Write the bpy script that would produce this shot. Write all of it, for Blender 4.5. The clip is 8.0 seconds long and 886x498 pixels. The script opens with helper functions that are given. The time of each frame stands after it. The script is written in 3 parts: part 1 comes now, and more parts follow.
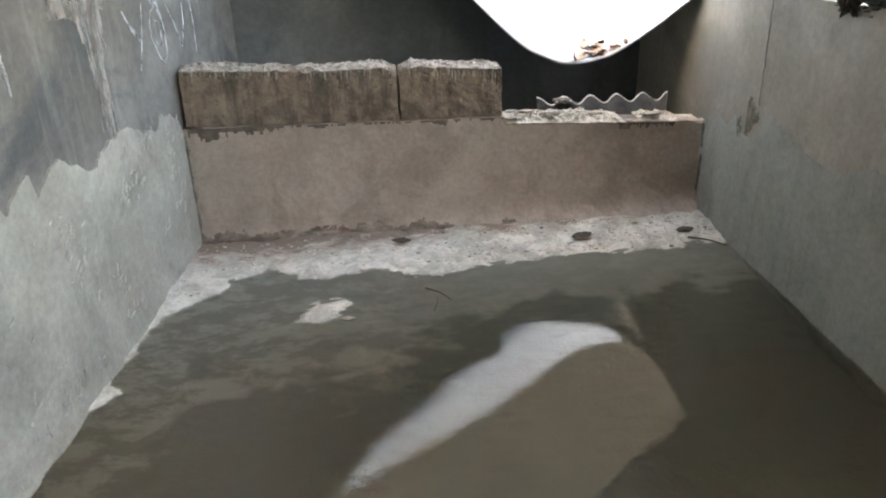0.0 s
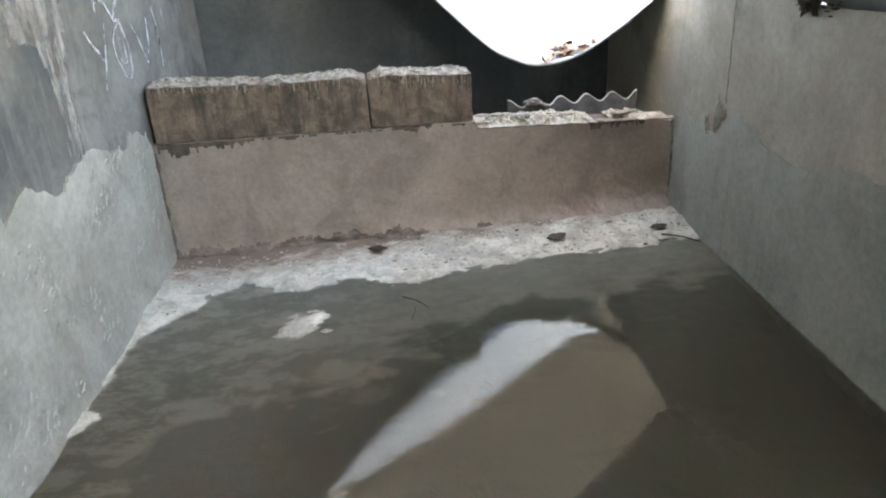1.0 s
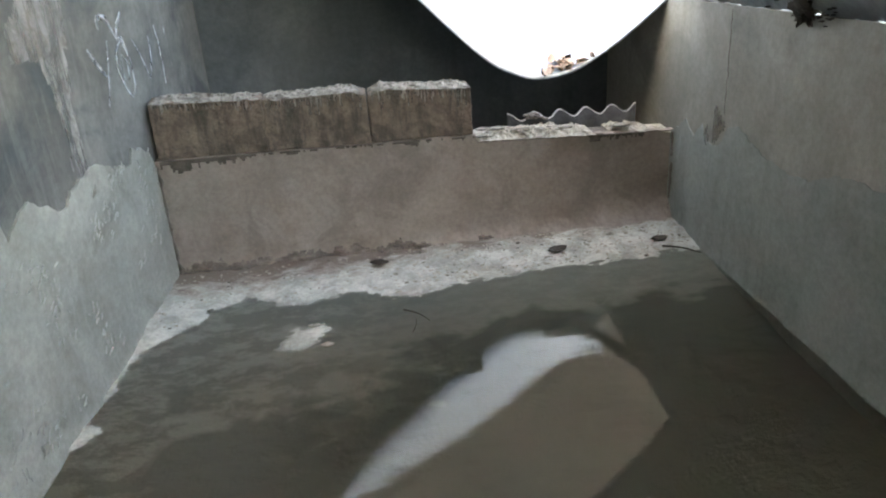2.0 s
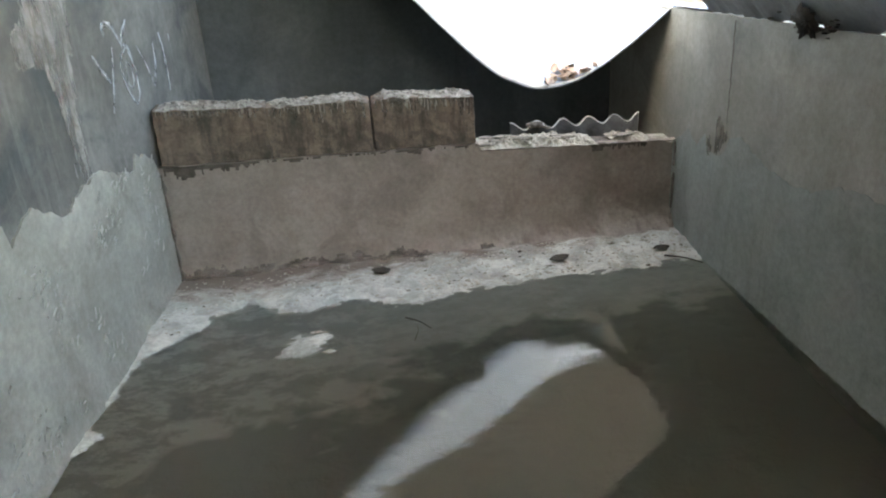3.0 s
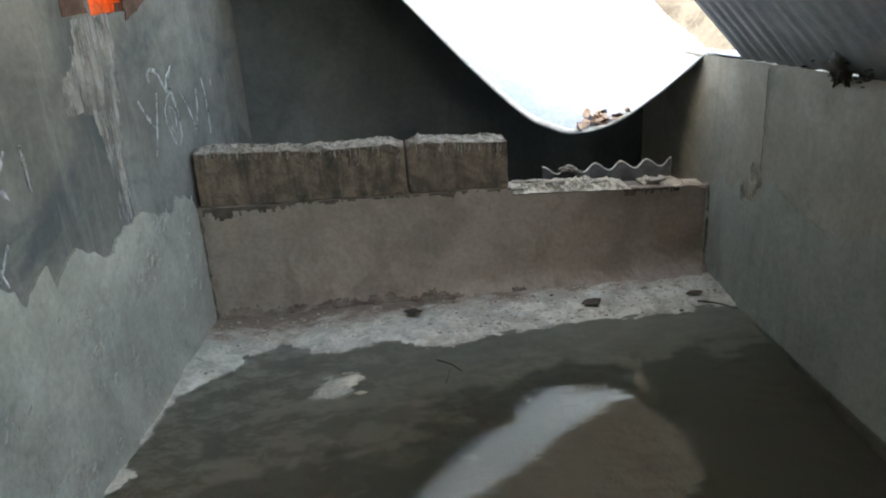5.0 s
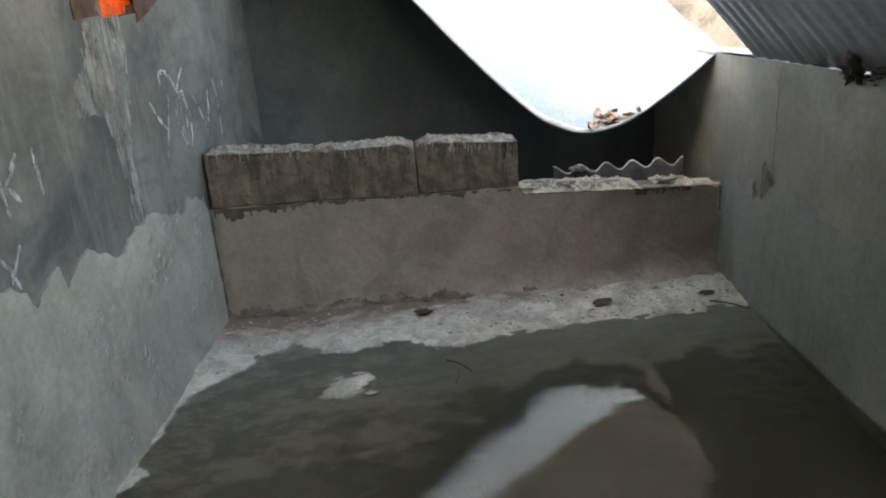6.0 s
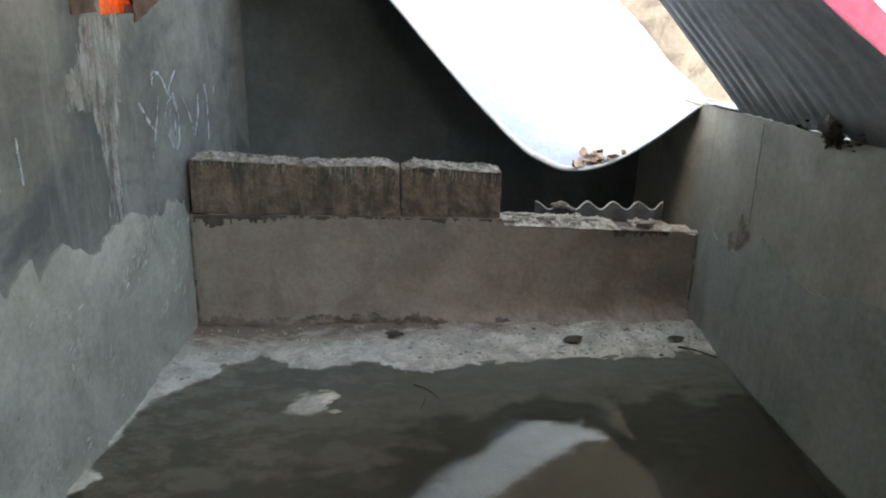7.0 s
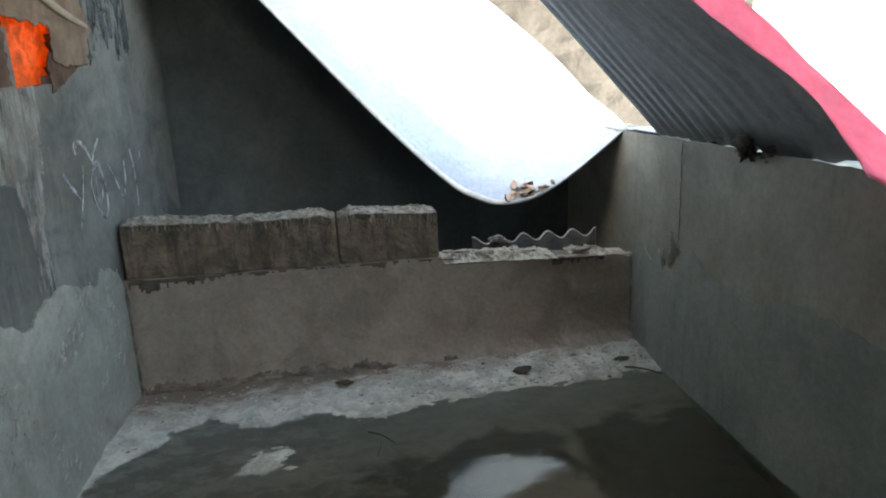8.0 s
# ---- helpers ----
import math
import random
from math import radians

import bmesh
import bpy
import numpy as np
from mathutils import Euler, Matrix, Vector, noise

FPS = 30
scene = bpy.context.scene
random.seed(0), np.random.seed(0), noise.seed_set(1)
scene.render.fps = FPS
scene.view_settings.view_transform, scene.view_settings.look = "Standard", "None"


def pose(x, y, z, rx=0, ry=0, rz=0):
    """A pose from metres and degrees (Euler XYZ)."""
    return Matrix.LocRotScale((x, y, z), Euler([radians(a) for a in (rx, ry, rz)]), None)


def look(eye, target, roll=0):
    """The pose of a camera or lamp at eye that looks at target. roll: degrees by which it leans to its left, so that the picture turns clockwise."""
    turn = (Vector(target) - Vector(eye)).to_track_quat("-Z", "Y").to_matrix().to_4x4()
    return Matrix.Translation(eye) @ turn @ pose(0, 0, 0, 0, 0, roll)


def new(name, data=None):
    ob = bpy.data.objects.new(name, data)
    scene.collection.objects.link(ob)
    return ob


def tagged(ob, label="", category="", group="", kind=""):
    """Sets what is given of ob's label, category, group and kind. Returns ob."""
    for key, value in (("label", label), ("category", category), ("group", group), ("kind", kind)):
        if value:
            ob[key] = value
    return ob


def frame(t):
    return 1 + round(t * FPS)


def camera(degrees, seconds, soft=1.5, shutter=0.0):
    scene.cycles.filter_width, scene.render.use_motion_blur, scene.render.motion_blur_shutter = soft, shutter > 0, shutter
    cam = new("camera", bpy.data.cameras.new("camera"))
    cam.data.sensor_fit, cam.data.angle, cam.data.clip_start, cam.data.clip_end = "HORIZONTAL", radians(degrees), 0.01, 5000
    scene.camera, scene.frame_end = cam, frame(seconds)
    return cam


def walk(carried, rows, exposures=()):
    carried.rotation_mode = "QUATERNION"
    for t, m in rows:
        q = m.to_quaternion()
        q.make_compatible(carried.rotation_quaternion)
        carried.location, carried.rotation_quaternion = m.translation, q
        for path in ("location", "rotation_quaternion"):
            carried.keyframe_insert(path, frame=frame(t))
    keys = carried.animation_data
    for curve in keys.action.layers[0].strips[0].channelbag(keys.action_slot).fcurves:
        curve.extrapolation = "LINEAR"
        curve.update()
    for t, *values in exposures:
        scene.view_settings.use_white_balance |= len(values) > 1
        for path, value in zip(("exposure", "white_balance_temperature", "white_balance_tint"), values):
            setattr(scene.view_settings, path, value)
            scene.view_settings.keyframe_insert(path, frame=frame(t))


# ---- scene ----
cam = camera(59.0, 8.0, soft=2.0)
PATH = [
    (0, (0.647, -2.929, 1.31), (0.843, -1.139, 0.441), -1.7),
    (0.5, (0.707, -2.91, 1.373), (0.925, -1.156, 0.437), -2.8),
    (1, (0.675, -2.915, 1.361), (0.914, -1.139, 0.472), -3.3),
    (1.5, (0.686, -2.93, 1.349), (0.916, -1.14, 0.487), -3.9),
    (3, (0.683, -2.933, 1.355), (0.914, -1.129, 0.523), -3.5),
    (3.5, (0.676, -2.93, 1.367), (0.893, -1.119, 0.548), -3.5),
    (4, (0.681, -2.938, 1.371), (0.875, -1.098, 0.613), -4.2),
    (4.5, (0.695, -2.946, 1.379), (0.866, -1.098, 0.633), -3.9),
    (5, (0.677, -2.945, 1.376), (0.841, -1.093, 0.64), -3.7),
    (6.5, (0.695, -2.946, 1.379), (0.795, -1.088, 0.646), -3.8),
    (7, (0.686, -2.951, 1.391), (0.878, -1.081, 0.708), 1.4),
    (7.5, (0.705, -2.976, 1.373), (0.979, -1.083, 0.787), 1.9),
    (8, (0.689, -2.974, 1.389), (1.033, -1.091, 0.81), -2.5),
]
EXPO = [(0, 4.65, 8500, 9), (0.5, 4.8, 8200, 8), (1, 4.78, 8000, 7), (1.7, 4.5, 7900, 5), (3, 4.34, 7900, 3), (3.5, 4.37, 8000, 3), (4, 4.15, 7800, 2), (4.5, 3.8, 7850, 1), (5, 3.8, 7900, 1), (6.5, 3.72, 8000, 3), (7, 3.76, 7900, 2), (7.5, 3.66, 7700, 1), (8, 3.46, 7500, -2)]
walk(cam, [(t, look(eye, target, roll)) for t, eye, target, roll in PATH], EXPO)

# ---- light ----
world = bpy.data.worlds.new("sky")
scene.world = world
world.use_nodes = True
wn = world.node_tree
sky = wn.nodes.new("ShaderNodeTexSky")
sky.sky_type = "NISHITA"
sky.sun_disc = False
sky.sun_elevation, sky.sun_rotation = radians(52), radians(198)
sky.air_density, sky.dust_density = 1.0, 3.0
wn.nodes["Background"].inputs["Strength"].default_value = 0.15
wn.links.new(sky.outputs[0], wn.nodes["Background"].inputs[0])
sun = new("sun", bpy.data.lights.new("sun", "SUN"))
sun.data.energy, sun.data.angle, sun.data.color = 2.0, radians(3), (1, 1, 1)
sun.matrix_world = look((0, 0, 0), (0.25, 0.7, -1.0))


# ---- materials ----
def material(name, dark, light, scale=3.0, rough=0.85, grain=60.0, relief=0.3, spec=0.3, streak=0.0, streak_col=(0.05, 0.045, 0.04), streak_range=(0.5, 0.72), stretch=(14, 14, 1.3),
             stain=None, stain_scale=2.0, stain_amount=0.5, speck=0.0, metal=0.0):
    """Blotches between two colours, fine grain, running streaks and stains, with relief."""
    m = bpy.data.materials.new(name)
    m.use_nodes = True
    t = m.node_tree
    nd, lk = t.nodes, t.links
    b = nd["Principled BSDF"]
    tc = nd.new("ShaderNodeTexCoord")

    def noise_tex(s, detail=6, rgh=0.6, vec=None, dist=0.0):
        n = nd.new("ShaderNodeTexNoise")
        n.inputs["Scale"].default_value, n.inputs["Detail"].default_value = s, detail
        n.inputs["Roughness"].default_value, n.inputs["Distortion"].default_value = rgh, dist
        lk.new(vec or tc.outputs["Object"], n.inputs["Vector"])
        return n.outputs["Fac"]

    def ramp(fac, lo, hi):
        r = nd.new("ShaderNodeMapRange")
        r.inputs["From Min"].default_value, r.inputs["From Max"].default_value = lo, hi
        r.interpolation_type = "SMOOTHSTEP"
        lk.new(fac, r.inputs["Value"])
        return r.outputs["Result"]

    def mix(fac, a, c, kind="MIX"):
        x = nd.new("ShaderNodeMix")
        x.data_type, x.blend_type = "RGBA", kind
        if isinstance(fac, float):
            x.inputs[0].default_value = fac
        else:
            lk.new(fac, x.inputs[0])
        for v, i in ((a, 6), (c, 7)):
            if isinstance(v, tuple):
                x.inputs[i].default_value = (*v, 1)
            else:
                lk.new(v, x.inputs[i])
        return x.outputs[2]

    def times(a, k):
        x = nd.new("ShaderNodeMath")
        x.operation = "MULTIPLY"
        lk.new(a, x.inputs[0])
        if isinstance(k, float):
            x.inputs[1].default_value = k
        else:
            lk.new(k, x.inputs[1])
        return x.outputs[0]

    col = mix(ramp(noise_tex(scale, 5, 0.65, dist=0.4), 0.32, 0.68), dark, light)
    if stain:
        col = mix(times(ramp(noise_tex(stain_scale, 7, 0.62, dist=0.8), 0.48, 0.66), stain_amount), col, stain)
    if streak:
        mp = nd.new("ShaderNodeMapping")
        mp.inputs["Scale"].default_value = stretch
        lk.new(tc.outputs["Object"], mp.inputs["Vector"])
        col = mix(times(ramp(noise_tex(1.6, 6, 0.7, mp.outputs[0]), *streak_range), streak), col, streak_col)
    fine = noise_tex(grain, 4, 0.7)
    g = ramp(fine, 0.25, 0.75)
    col = mix(0.23, col, mix(g, (0.25, 0.25, 0.25), (0.8, 0.8, 0.8)), "OVERLAY")
    if speck:
        v = nd.new("ShaderNodeTexVoronoi")
        v.inputs["Scale"].default_value = 34
        lk.new(tc.outputs["Object"], v.inputs["Vector"])
        pits = times(ramp(v.outputs["Distance"], 0.16, 0.06), ramp(noise_tex(5, 3), 0.5, 0.62))
        col = mix(times(pits, speck), col, (0.07, 0.062, 0.055))
    lk.new(col, b.inputs["Base Color"])
    rr = nd.new("ShaderNodeMapRange")
    rr.inputs["To Min"].default_value, rr.inputs["To Max"].default_value = max(0.05, rough - 0.12), min(1, rough + 0.1)
    lk.new(noise_tex(scale * 2.3, 4), rr.inputs["Value"])
    lk.new(rr.outputs[0], b.inputs["Roughness"])
    b.inputs["Specular IOR Level"].default_value, b.inputs["Metallic"].default_value = spec, metal
    if relief:
        bp = nd.new("ShaderNodeBump")
        bp.inputs["Strength"].default_value, bp.inputs["Distance"].default_value = relief, 0.01
        ad = nd.new("ShaderNodeMath")
        ad.operation = "ADD"
        lk.new(times(fine, 0.5), ad.inputs[0])
        lk.new(noise_tex(grain / 5, 5), ad.inputs[1])
        lk.new(ad.outputs[0], bp.inputs["Height"])
        lk.new(bp.outputs[0], b.inputs["Normal"])
    return m


OLD = material("old_plaster", (0.1, 0.098, 0.09), (0.185, 0.181, 0.165), 3.0, 0.8, 45, 0.25, stain=(0.062, 0.07, 0.072), stain_scale=1.9,
               stain_amount=0.9, streak=0.2, streak_col=(0.33, 0.325, 0.31), stretch=(11, 11, 1.4), speck=0.3)
FRESH = material("fresh_plaster", (0.24, 0.238, 0.207), (0.365, 0.36, 0.315), 2.6, 0.75, 50, 0.8, stain=(0.185, 0.182, 0.156), stain_scale=3.4,
                 stain_amount=0.7, streak=0.3, streak_col=(0.43, 0.42, 0.385), stretch=(7, 7, 1.0), speck=0.1)
RIGHT = material("right_plaster", (0.225, 0.216, 0.186), (0.32, 0.31, 0.272), 1.8, 0.8, 50, 0.18, stain=(0.165, 0.165, 0.145), stain_scale=2.2,
                 stain_amount=0.6, streak=0.3, streak_col=(0.15, 0.14, 0.115), stretch=(9, 9, 1.0), speck=0.1)
EASTCOAT = material("east_render", (0.2, 0.222, 0.203), (0.27, 0.285, 0.262), 1.6, 0.75, 50, 0.2, stain=(0.16, 0.165, 0.148), stain_scale=2.0, stain_amount=0.6, streak=0.45, streak_col=(0.13, 0.13, 0.115), streak_range=(0.5, 0.7), stretch=(5, 5, 0.6))
BROWN = material("brown_plaster", (0.245, 0.207, 0.176), (0.325, 0.278, 0.24), 3.2, 0.85, 50, 0.2, stain=(0.18, 0.15, 0.127), stain_scale=5.0,
                 stain_amount=0.5, speck=0.12)
BLOCK = material("grimy_block", (0.14, 0.108, 0.084), (0.24, 0.185, 0.143), 16, 0.95, 110, 1.0, stain=(0.08, 0.07, 0.056), stain_scale=11,
                 stain_amount=0.7, streak=0.72, streak_col=(0.04, 0.041, 0.034), streak_range=(0.42, 0.66), stretch=(10, 10, 1.8), speck=0.7)
CRUST = material("pale_mortar_crust", (0.33, 0.298, 0.24), (0.55, 0.51, 0.43), 16, 0.97, 120, 1.0, spec=0.1, stain=(0.13, 0.115, 0.09), stain_scale=18, stain_amount=0.85)
TOPCRUST = material("weathered_crust", (0.2, 0.182, 0.152), (0.36, 0.335, 0.29), 22, 0.97, 120, 1.0, spec=0.1, stain=(0.09, 0.078, 0.062), stain_scale=24, stain_amount=0.9)
JOINT = material("dark_joint", (0.09, 0.08, 0.07), (0.16, 0.14, 0.12), 20, 0.95, 80, 0.6)
BEIGE = material("weathered_facade", (0.06, 0.052, 0.047), (0.102, 0.09, 0.083), 2.6, 0.9, 30, 0.3, stain=(0.03, 0.027, 0.025), stain_scale=5,
                 stain_amount=0.8, streak=0.35, streak_col=(0.035, 0.033, 0.031))
BLACK = material("black_sheet", (0.058, 0.071, 0.076), (0.082, 0.097, 0.103), 2.5, 0.9, 30, 0.1, spec=0.05)
CHAMBER = material("shade_dark_plaster", (0.064, 0.074, 0.076), (0.098, 0.111, 0.114), 2.0, 0.9, 40, 0.2, stain=(0.052, 0.06, 0.062), stain_scale=2.4, stain_amount=0.7, streak=0.4, streak_col=(0.05, 0.055, 0.055), stretch=(8, 8, 0.8))
ROOFM = material("dark_roof_sheet", (0.31, 0.322, 0.334), (0.42, 0.434, 0.447), 5, 0.85, 40, 0.1, spec=0.1, stain=(0.4, 0.385, 0.37), stain_scale=4,
                 stain_amount=0.4)
FIBRE = material("fibre_cement", (0.03, 0.032, 0.034), (0.06, 0.062, 0.064), 12, 0.9, 80, 0.4, stain=(0.05, 0.05, 0.045), stain_scale=9, stain_amount=0.6)
STREAK = material("pale_mortar_splash", (0.2, 0.194, 0.183), (0.31, 0.3, 0.282), 10, 0.9, 60, 0.6, stain=(0.13, 0.11, 0.095), stain_scale=16, stain_amount=0.8)
MOTTLE = material("dark_mottle", (0.045, 0.05, 0.05), (0.085, 0.092, 0.092), 14, 0.9, 60, 0.5)
SOIL = material("dark_dirt", (0.06, 0.052, 0.042), (0.13, 0.11, 0.09), 18, 0.95, 90, 0.6)
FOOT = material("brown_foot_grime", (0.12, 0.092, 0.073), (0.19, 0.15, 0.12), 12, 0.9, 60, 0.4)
BEAD = material("corner_mortar", (0.13, 0.115, 0.098), (0.23, 0.205, 0.178), 16, 0.9, 70, 0.8, stain=(0.08, 0.075, 0.062), stain_scale=20)
FLECK = material("plaster_fleck", (0.3, 0.298, 0.27), (0.42, 0.412, 0.375), 20, 0.85, 80, 0.3)
TAN = material("tan_stain", (0.2, 0.185, 0.155), (0.255, 0.235, 0.2), 12, 0.85, 60, 0.2)
DRIP = material("pale_drip", (0.2, 0.172, 0.145), (0.32, 0.29, 0.25), 20, 0.95, 90, 0.5)
CHALK = material("chalk", (0.3, 0.31, 0.315), (0.46, 0.47, 0.475), 30, 0.95, 120, 0.2)
RUST = material("torn_board", (0.13, 0.088, 0.062), (0.21, 0.15, 0.11), 8, 0.8, 40, 0.2, stain=(0.08, 0.05, 0.036), stain_scale=9)
DARKRUST = material("dark_shred", (0.06, 0.032, 0.024), (0.11, 0.062, 0.045), 14, 0.8, 40, 0.2)
ROLLED = material("rolled_edge", (0.26, 0.2, 0.15), (0.36, 0.29, 0.23), 14, 0.7, 40, 0.2)
LEAF = material("dry_leaf", (0.3, 0.21, 0.16), (0.6, 0.47, 0.38), 40, 0.8, 90, 0.3)
DARKLEAF = material("rotten_leaf", (0.035, 0.028, 0.02), (0.07, 0.055, 0.04), 40, 0.7, 90, 0.3)
PALE = material("pale_edge", (0.4, 0.4, 0.38), (0.55, 0.54, 0.52), 20, 0.9, 80, 0.3)
GROUND = material("pale_ground", (0.36, 0.34, 0.31), (0.5, 0.48, 0.44), 2, 0.95, 30, 0.4)


def cloth(name, colour, through_share, rough=0.6, depth=0.88, scale=7.0):
    """Woven plastic that lets some light through."""
    m = material(name, tuple(c * depth for c in colour), colour, scale, rough, 40, 0.0)
    nd, lk = m.node_tree.nodes, m.node_tree.links
    tr = nd.new("ShaderNodeBsdfTranslucent")
    lk.new(nd["Principled BSDF"].inputs["Base Color"].links[0].from_socket, tr.inputs["Color"])
    mx = nd.new("ShaderNodeMixShader")
    mx.inputs[0].default_value = through_share
    lk.new(nd["Principled BSDF"].outputs[0], mx.inputs[1])
    lk.new(tr.outputs[0], mx.inputs[2])
    lk.new(mx.outputs[0], nd["Material Output"].inputs["Surface"])
    return m


TARP = cloth("white_tarpaulin", (0.38, 0.44, 0.55), 0.05)
PINK = cloth("pink_sheet", (0.95, 0.42, 0.5), 0.7)
ORANGE = cloth("orange_sheet", (0.95, 0.25, 0.07), 0.55, depth=0.5, scale=22.0)


def patchy(m, scale, lo, hi, stretch, most=1.0):
    """Breaks a thin layer up, so that what it lies on shows through its gaps."""
    nd, lk = m.node_tree.nodes, m.node_tree.links
    tc, mp, n, r, tr, mx = (nd.new("ShaderNode" + k) for k in ("TexCoord", "Mapping", "TexNoise", "MapRange", "BsdfTransparent", "MixShader"))
    mp.inputs["Scale"].default_value = stretch
    n.inputs["Scale"].default_value, n.inputs["Detail"].default_value, n.inputs["Roughness"].default_value = scale, 6, 0.65
    r.inputs["From Min"].default_value, r.inputs["From Max"].default_value, r.inputs["To Max"].default_value = lo, hi, most
    lk.new(tc.outputs["Object"], mp.inputs["Vector"])
    lk.new(mp.outputs[0], n.inputs["Vector"])
    lk.new(n.outputs["Fac"], r.inputs["Value"])
    lk.new(r.outputs[0], mx.inputs[0])
    lk.new(tr.outputs[0], mx.inputs[1])
    lk.new(nd["Principled BSDF"].outputs[0], mx.inputs[2])
    lk.new(mx.outputs[0], nd["Material Output"].inputs["Surface"])


patchy(CHALK, 26, 0.3, 0.64, (1, 1, 0.6))
patchy(STREAK, 1.0, 0.34, 0.56, (34, 34, 6))
patchy(DRIP, 1.0, 0.44, 0.58, (80, 80, 12))
patchy(MOTTLE, 1.0, 0.46, 0.6, (26, 26, 9))
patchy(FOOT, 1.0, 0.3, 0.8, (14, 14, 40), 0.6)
patchy(TAN, 1.0, 0.3, 0.7, (20, 20, 7))


def floor_material():
    """Dry pale mortar above the waterline, dark wet mud below it."""
    m = material("mortar_floor", (0.34, 0.335, 0.29), (0.59, 0.58, 0.51), 7, 0.85, 70, 0.8, stain=(0.28, 0.265, 0.235), stain_scale=9, stain_amount=0.7, speck=0.15)
    nd, lk = m.node_tree.nodes, m.node_tree.links
    b = nd["Principled BSDF"]
    dry = b.inputs["Base Color"].links[0].from_socket
    geo = nd.new("ShaderNodeNewGeometry")
    sep = nd.new("ShaderNodeSeparateXYZ")
    lk.new(geo.outputs["Position"], sep.inputs[0])
    wet = nd.new("ShaderNodeMapRange")
    wet.inputs["From Min"].default_value, wet.inputs["From Max"].default_value = WATER + 0.0012, WATER - 0.0012
    lk.new(sep.outputs["Z"], wet.inputs["Value"])
    n1 = nd.new("ShaderNodeTexNoise")
    n1.inputs["Scale"].default_value, n1.inputs["Detail"].default_value, n1.inputs["Distortion"].default_value = 8, 9, 0.2
    n1.inputs["Roughness"].default_value = 0.74
    mr = nd.new("ShaderNodeMapRange")
    mr.inputs["From Min"].default_value, mr.inputs["From Max"].default_value = 0.46, 0.56
    lk.new(n1.outputs["Fac"], mr.inputs["Value"])
    mud = nd.new("ShaderNodeMix")
    mud.data_type = "RGBA"
    mud.inputs[6].default_value, mud.inputs[7].default_value = (0.28, 0.277, 0.258, 1), (0.42, 0.412, 0.38, 1)
    lk.new(mr.outputs[0], mud.inputs[0])
    deep = nd.new("ShaderNodeMapRange")
    deep.inputs["From Min"].default_value, deep.inputs["From Max"].default_value = WATER - 0.015, WATER - 0.0195
    wobble = nd.new("ShaderNodeMath")
    wobble.operation = "MULTIPLY_ADD"
    wobble.inputs[1].default_value = 0.03
    n2 = nd.new("ShaderNodeTexNoise")
    n2.inputs["Scale"].default_value, n2.inputs["Detail"].default_value, n2.inputs["Distortion"].default_value = 4, 9, 0.3
    stretch = nd.new("ShaderNodeMapping")
    stretch.inputs["Scale"].default_value = (0.9, 1.5, 1)
    lk.new(geo.outputs["Position"], stretch.inputs["Vector"])
    lk.new(stretch.outputs[0], n2.inputs["Vector"])
    lk.new(stretch.outputs[0], n1.inputs["Vector"])
    lk.new(n2.outputs["Fac"], wobble.inputs[0])
    lk.new(sep.outputs["Z"], wobble.inputs[2])
    lower = nd.new("ShaderNodeMath")
    lower.operation = "SUBTRACT"
    lower.inputs[1].default_value = 0.012
    lk.new(wobble.outputs[0], lower.inputs[0])
    lk.new(lower.outputs[0], deep.inputs["Value"])
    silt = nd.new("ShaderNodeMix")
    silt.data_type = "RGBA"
    # bed and mud are painted darker eastwards, putting uneven reflected light into their colour
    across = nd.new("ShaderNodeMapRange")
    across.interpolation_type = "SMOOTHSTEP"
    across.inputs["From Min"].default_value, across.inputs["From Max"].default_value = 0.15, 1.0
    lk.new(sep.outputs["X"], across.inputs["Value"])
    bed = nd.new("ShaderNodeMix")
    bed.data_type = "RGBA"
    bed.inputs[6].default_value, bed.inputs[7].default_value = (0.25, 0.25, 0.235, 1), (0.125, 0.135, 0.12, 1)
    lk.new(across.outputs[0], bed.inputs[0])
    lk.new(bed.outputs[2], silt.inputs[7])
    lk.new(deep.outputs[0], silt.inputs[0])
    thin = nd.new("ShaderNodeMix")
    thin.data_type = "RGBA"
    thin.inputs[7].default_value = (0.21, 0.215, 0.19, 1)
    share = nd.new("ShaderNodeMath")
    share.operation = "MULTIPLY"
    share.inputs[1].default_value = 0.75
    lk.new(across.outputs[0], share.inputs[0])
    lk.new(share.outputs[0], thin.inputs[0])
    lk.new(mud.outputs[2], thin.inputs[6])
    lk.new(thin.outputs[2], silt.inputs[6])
    fin = nd.new("ShaderNodeMix")
    fin.data_type = "RGBA"
    lk.new(wet.outputs[0], fin.inputs[0])
    washed = nd.new("ShaderNodeMapRange")
    washed.interpolation_type = "SMOOTHSTEP"
    washed.inputs["From Min"].default_value, washed.inputs["From Max"].default_value = -0.18, -0.08
    spread = nd.new("ShaderNodeMath")
    spread.operation = "MULTIPLY_ADD"
    spread.inputs[1].default_value = 0.62
    lk.new(n1.outputs["Fac"], spread.inputs[0])
    tilt = nd.new("ShaderNodeMath")
    tilt.operation = "MULTIPLY_ADD"
    tilt.inputs[1].default_value = -0.06
    lk.new(sep.outputs["X"], tilt.inputs[0])
    lk.new(sep.outputs["Y"], tilt.inputs[2])
    lk.new(tilt.outputs[0], spread.inputs[2])
    back = nd.new("ShaderNodeMath")
    back.operation = "SUBTRACT"
    back.inputs[1].default_value = 0.235
    lk.new(spread.outputs[0], back.inputs[0])
    lk.new(back.outputs[0], washed.inputs["Value"])
    dusty = nd.new("ShaderNodeMix")
    dusty.data_type = "RGBA"
    dusty.inputs[7].default_value = (0.34, 0.305, 0.258, 1)
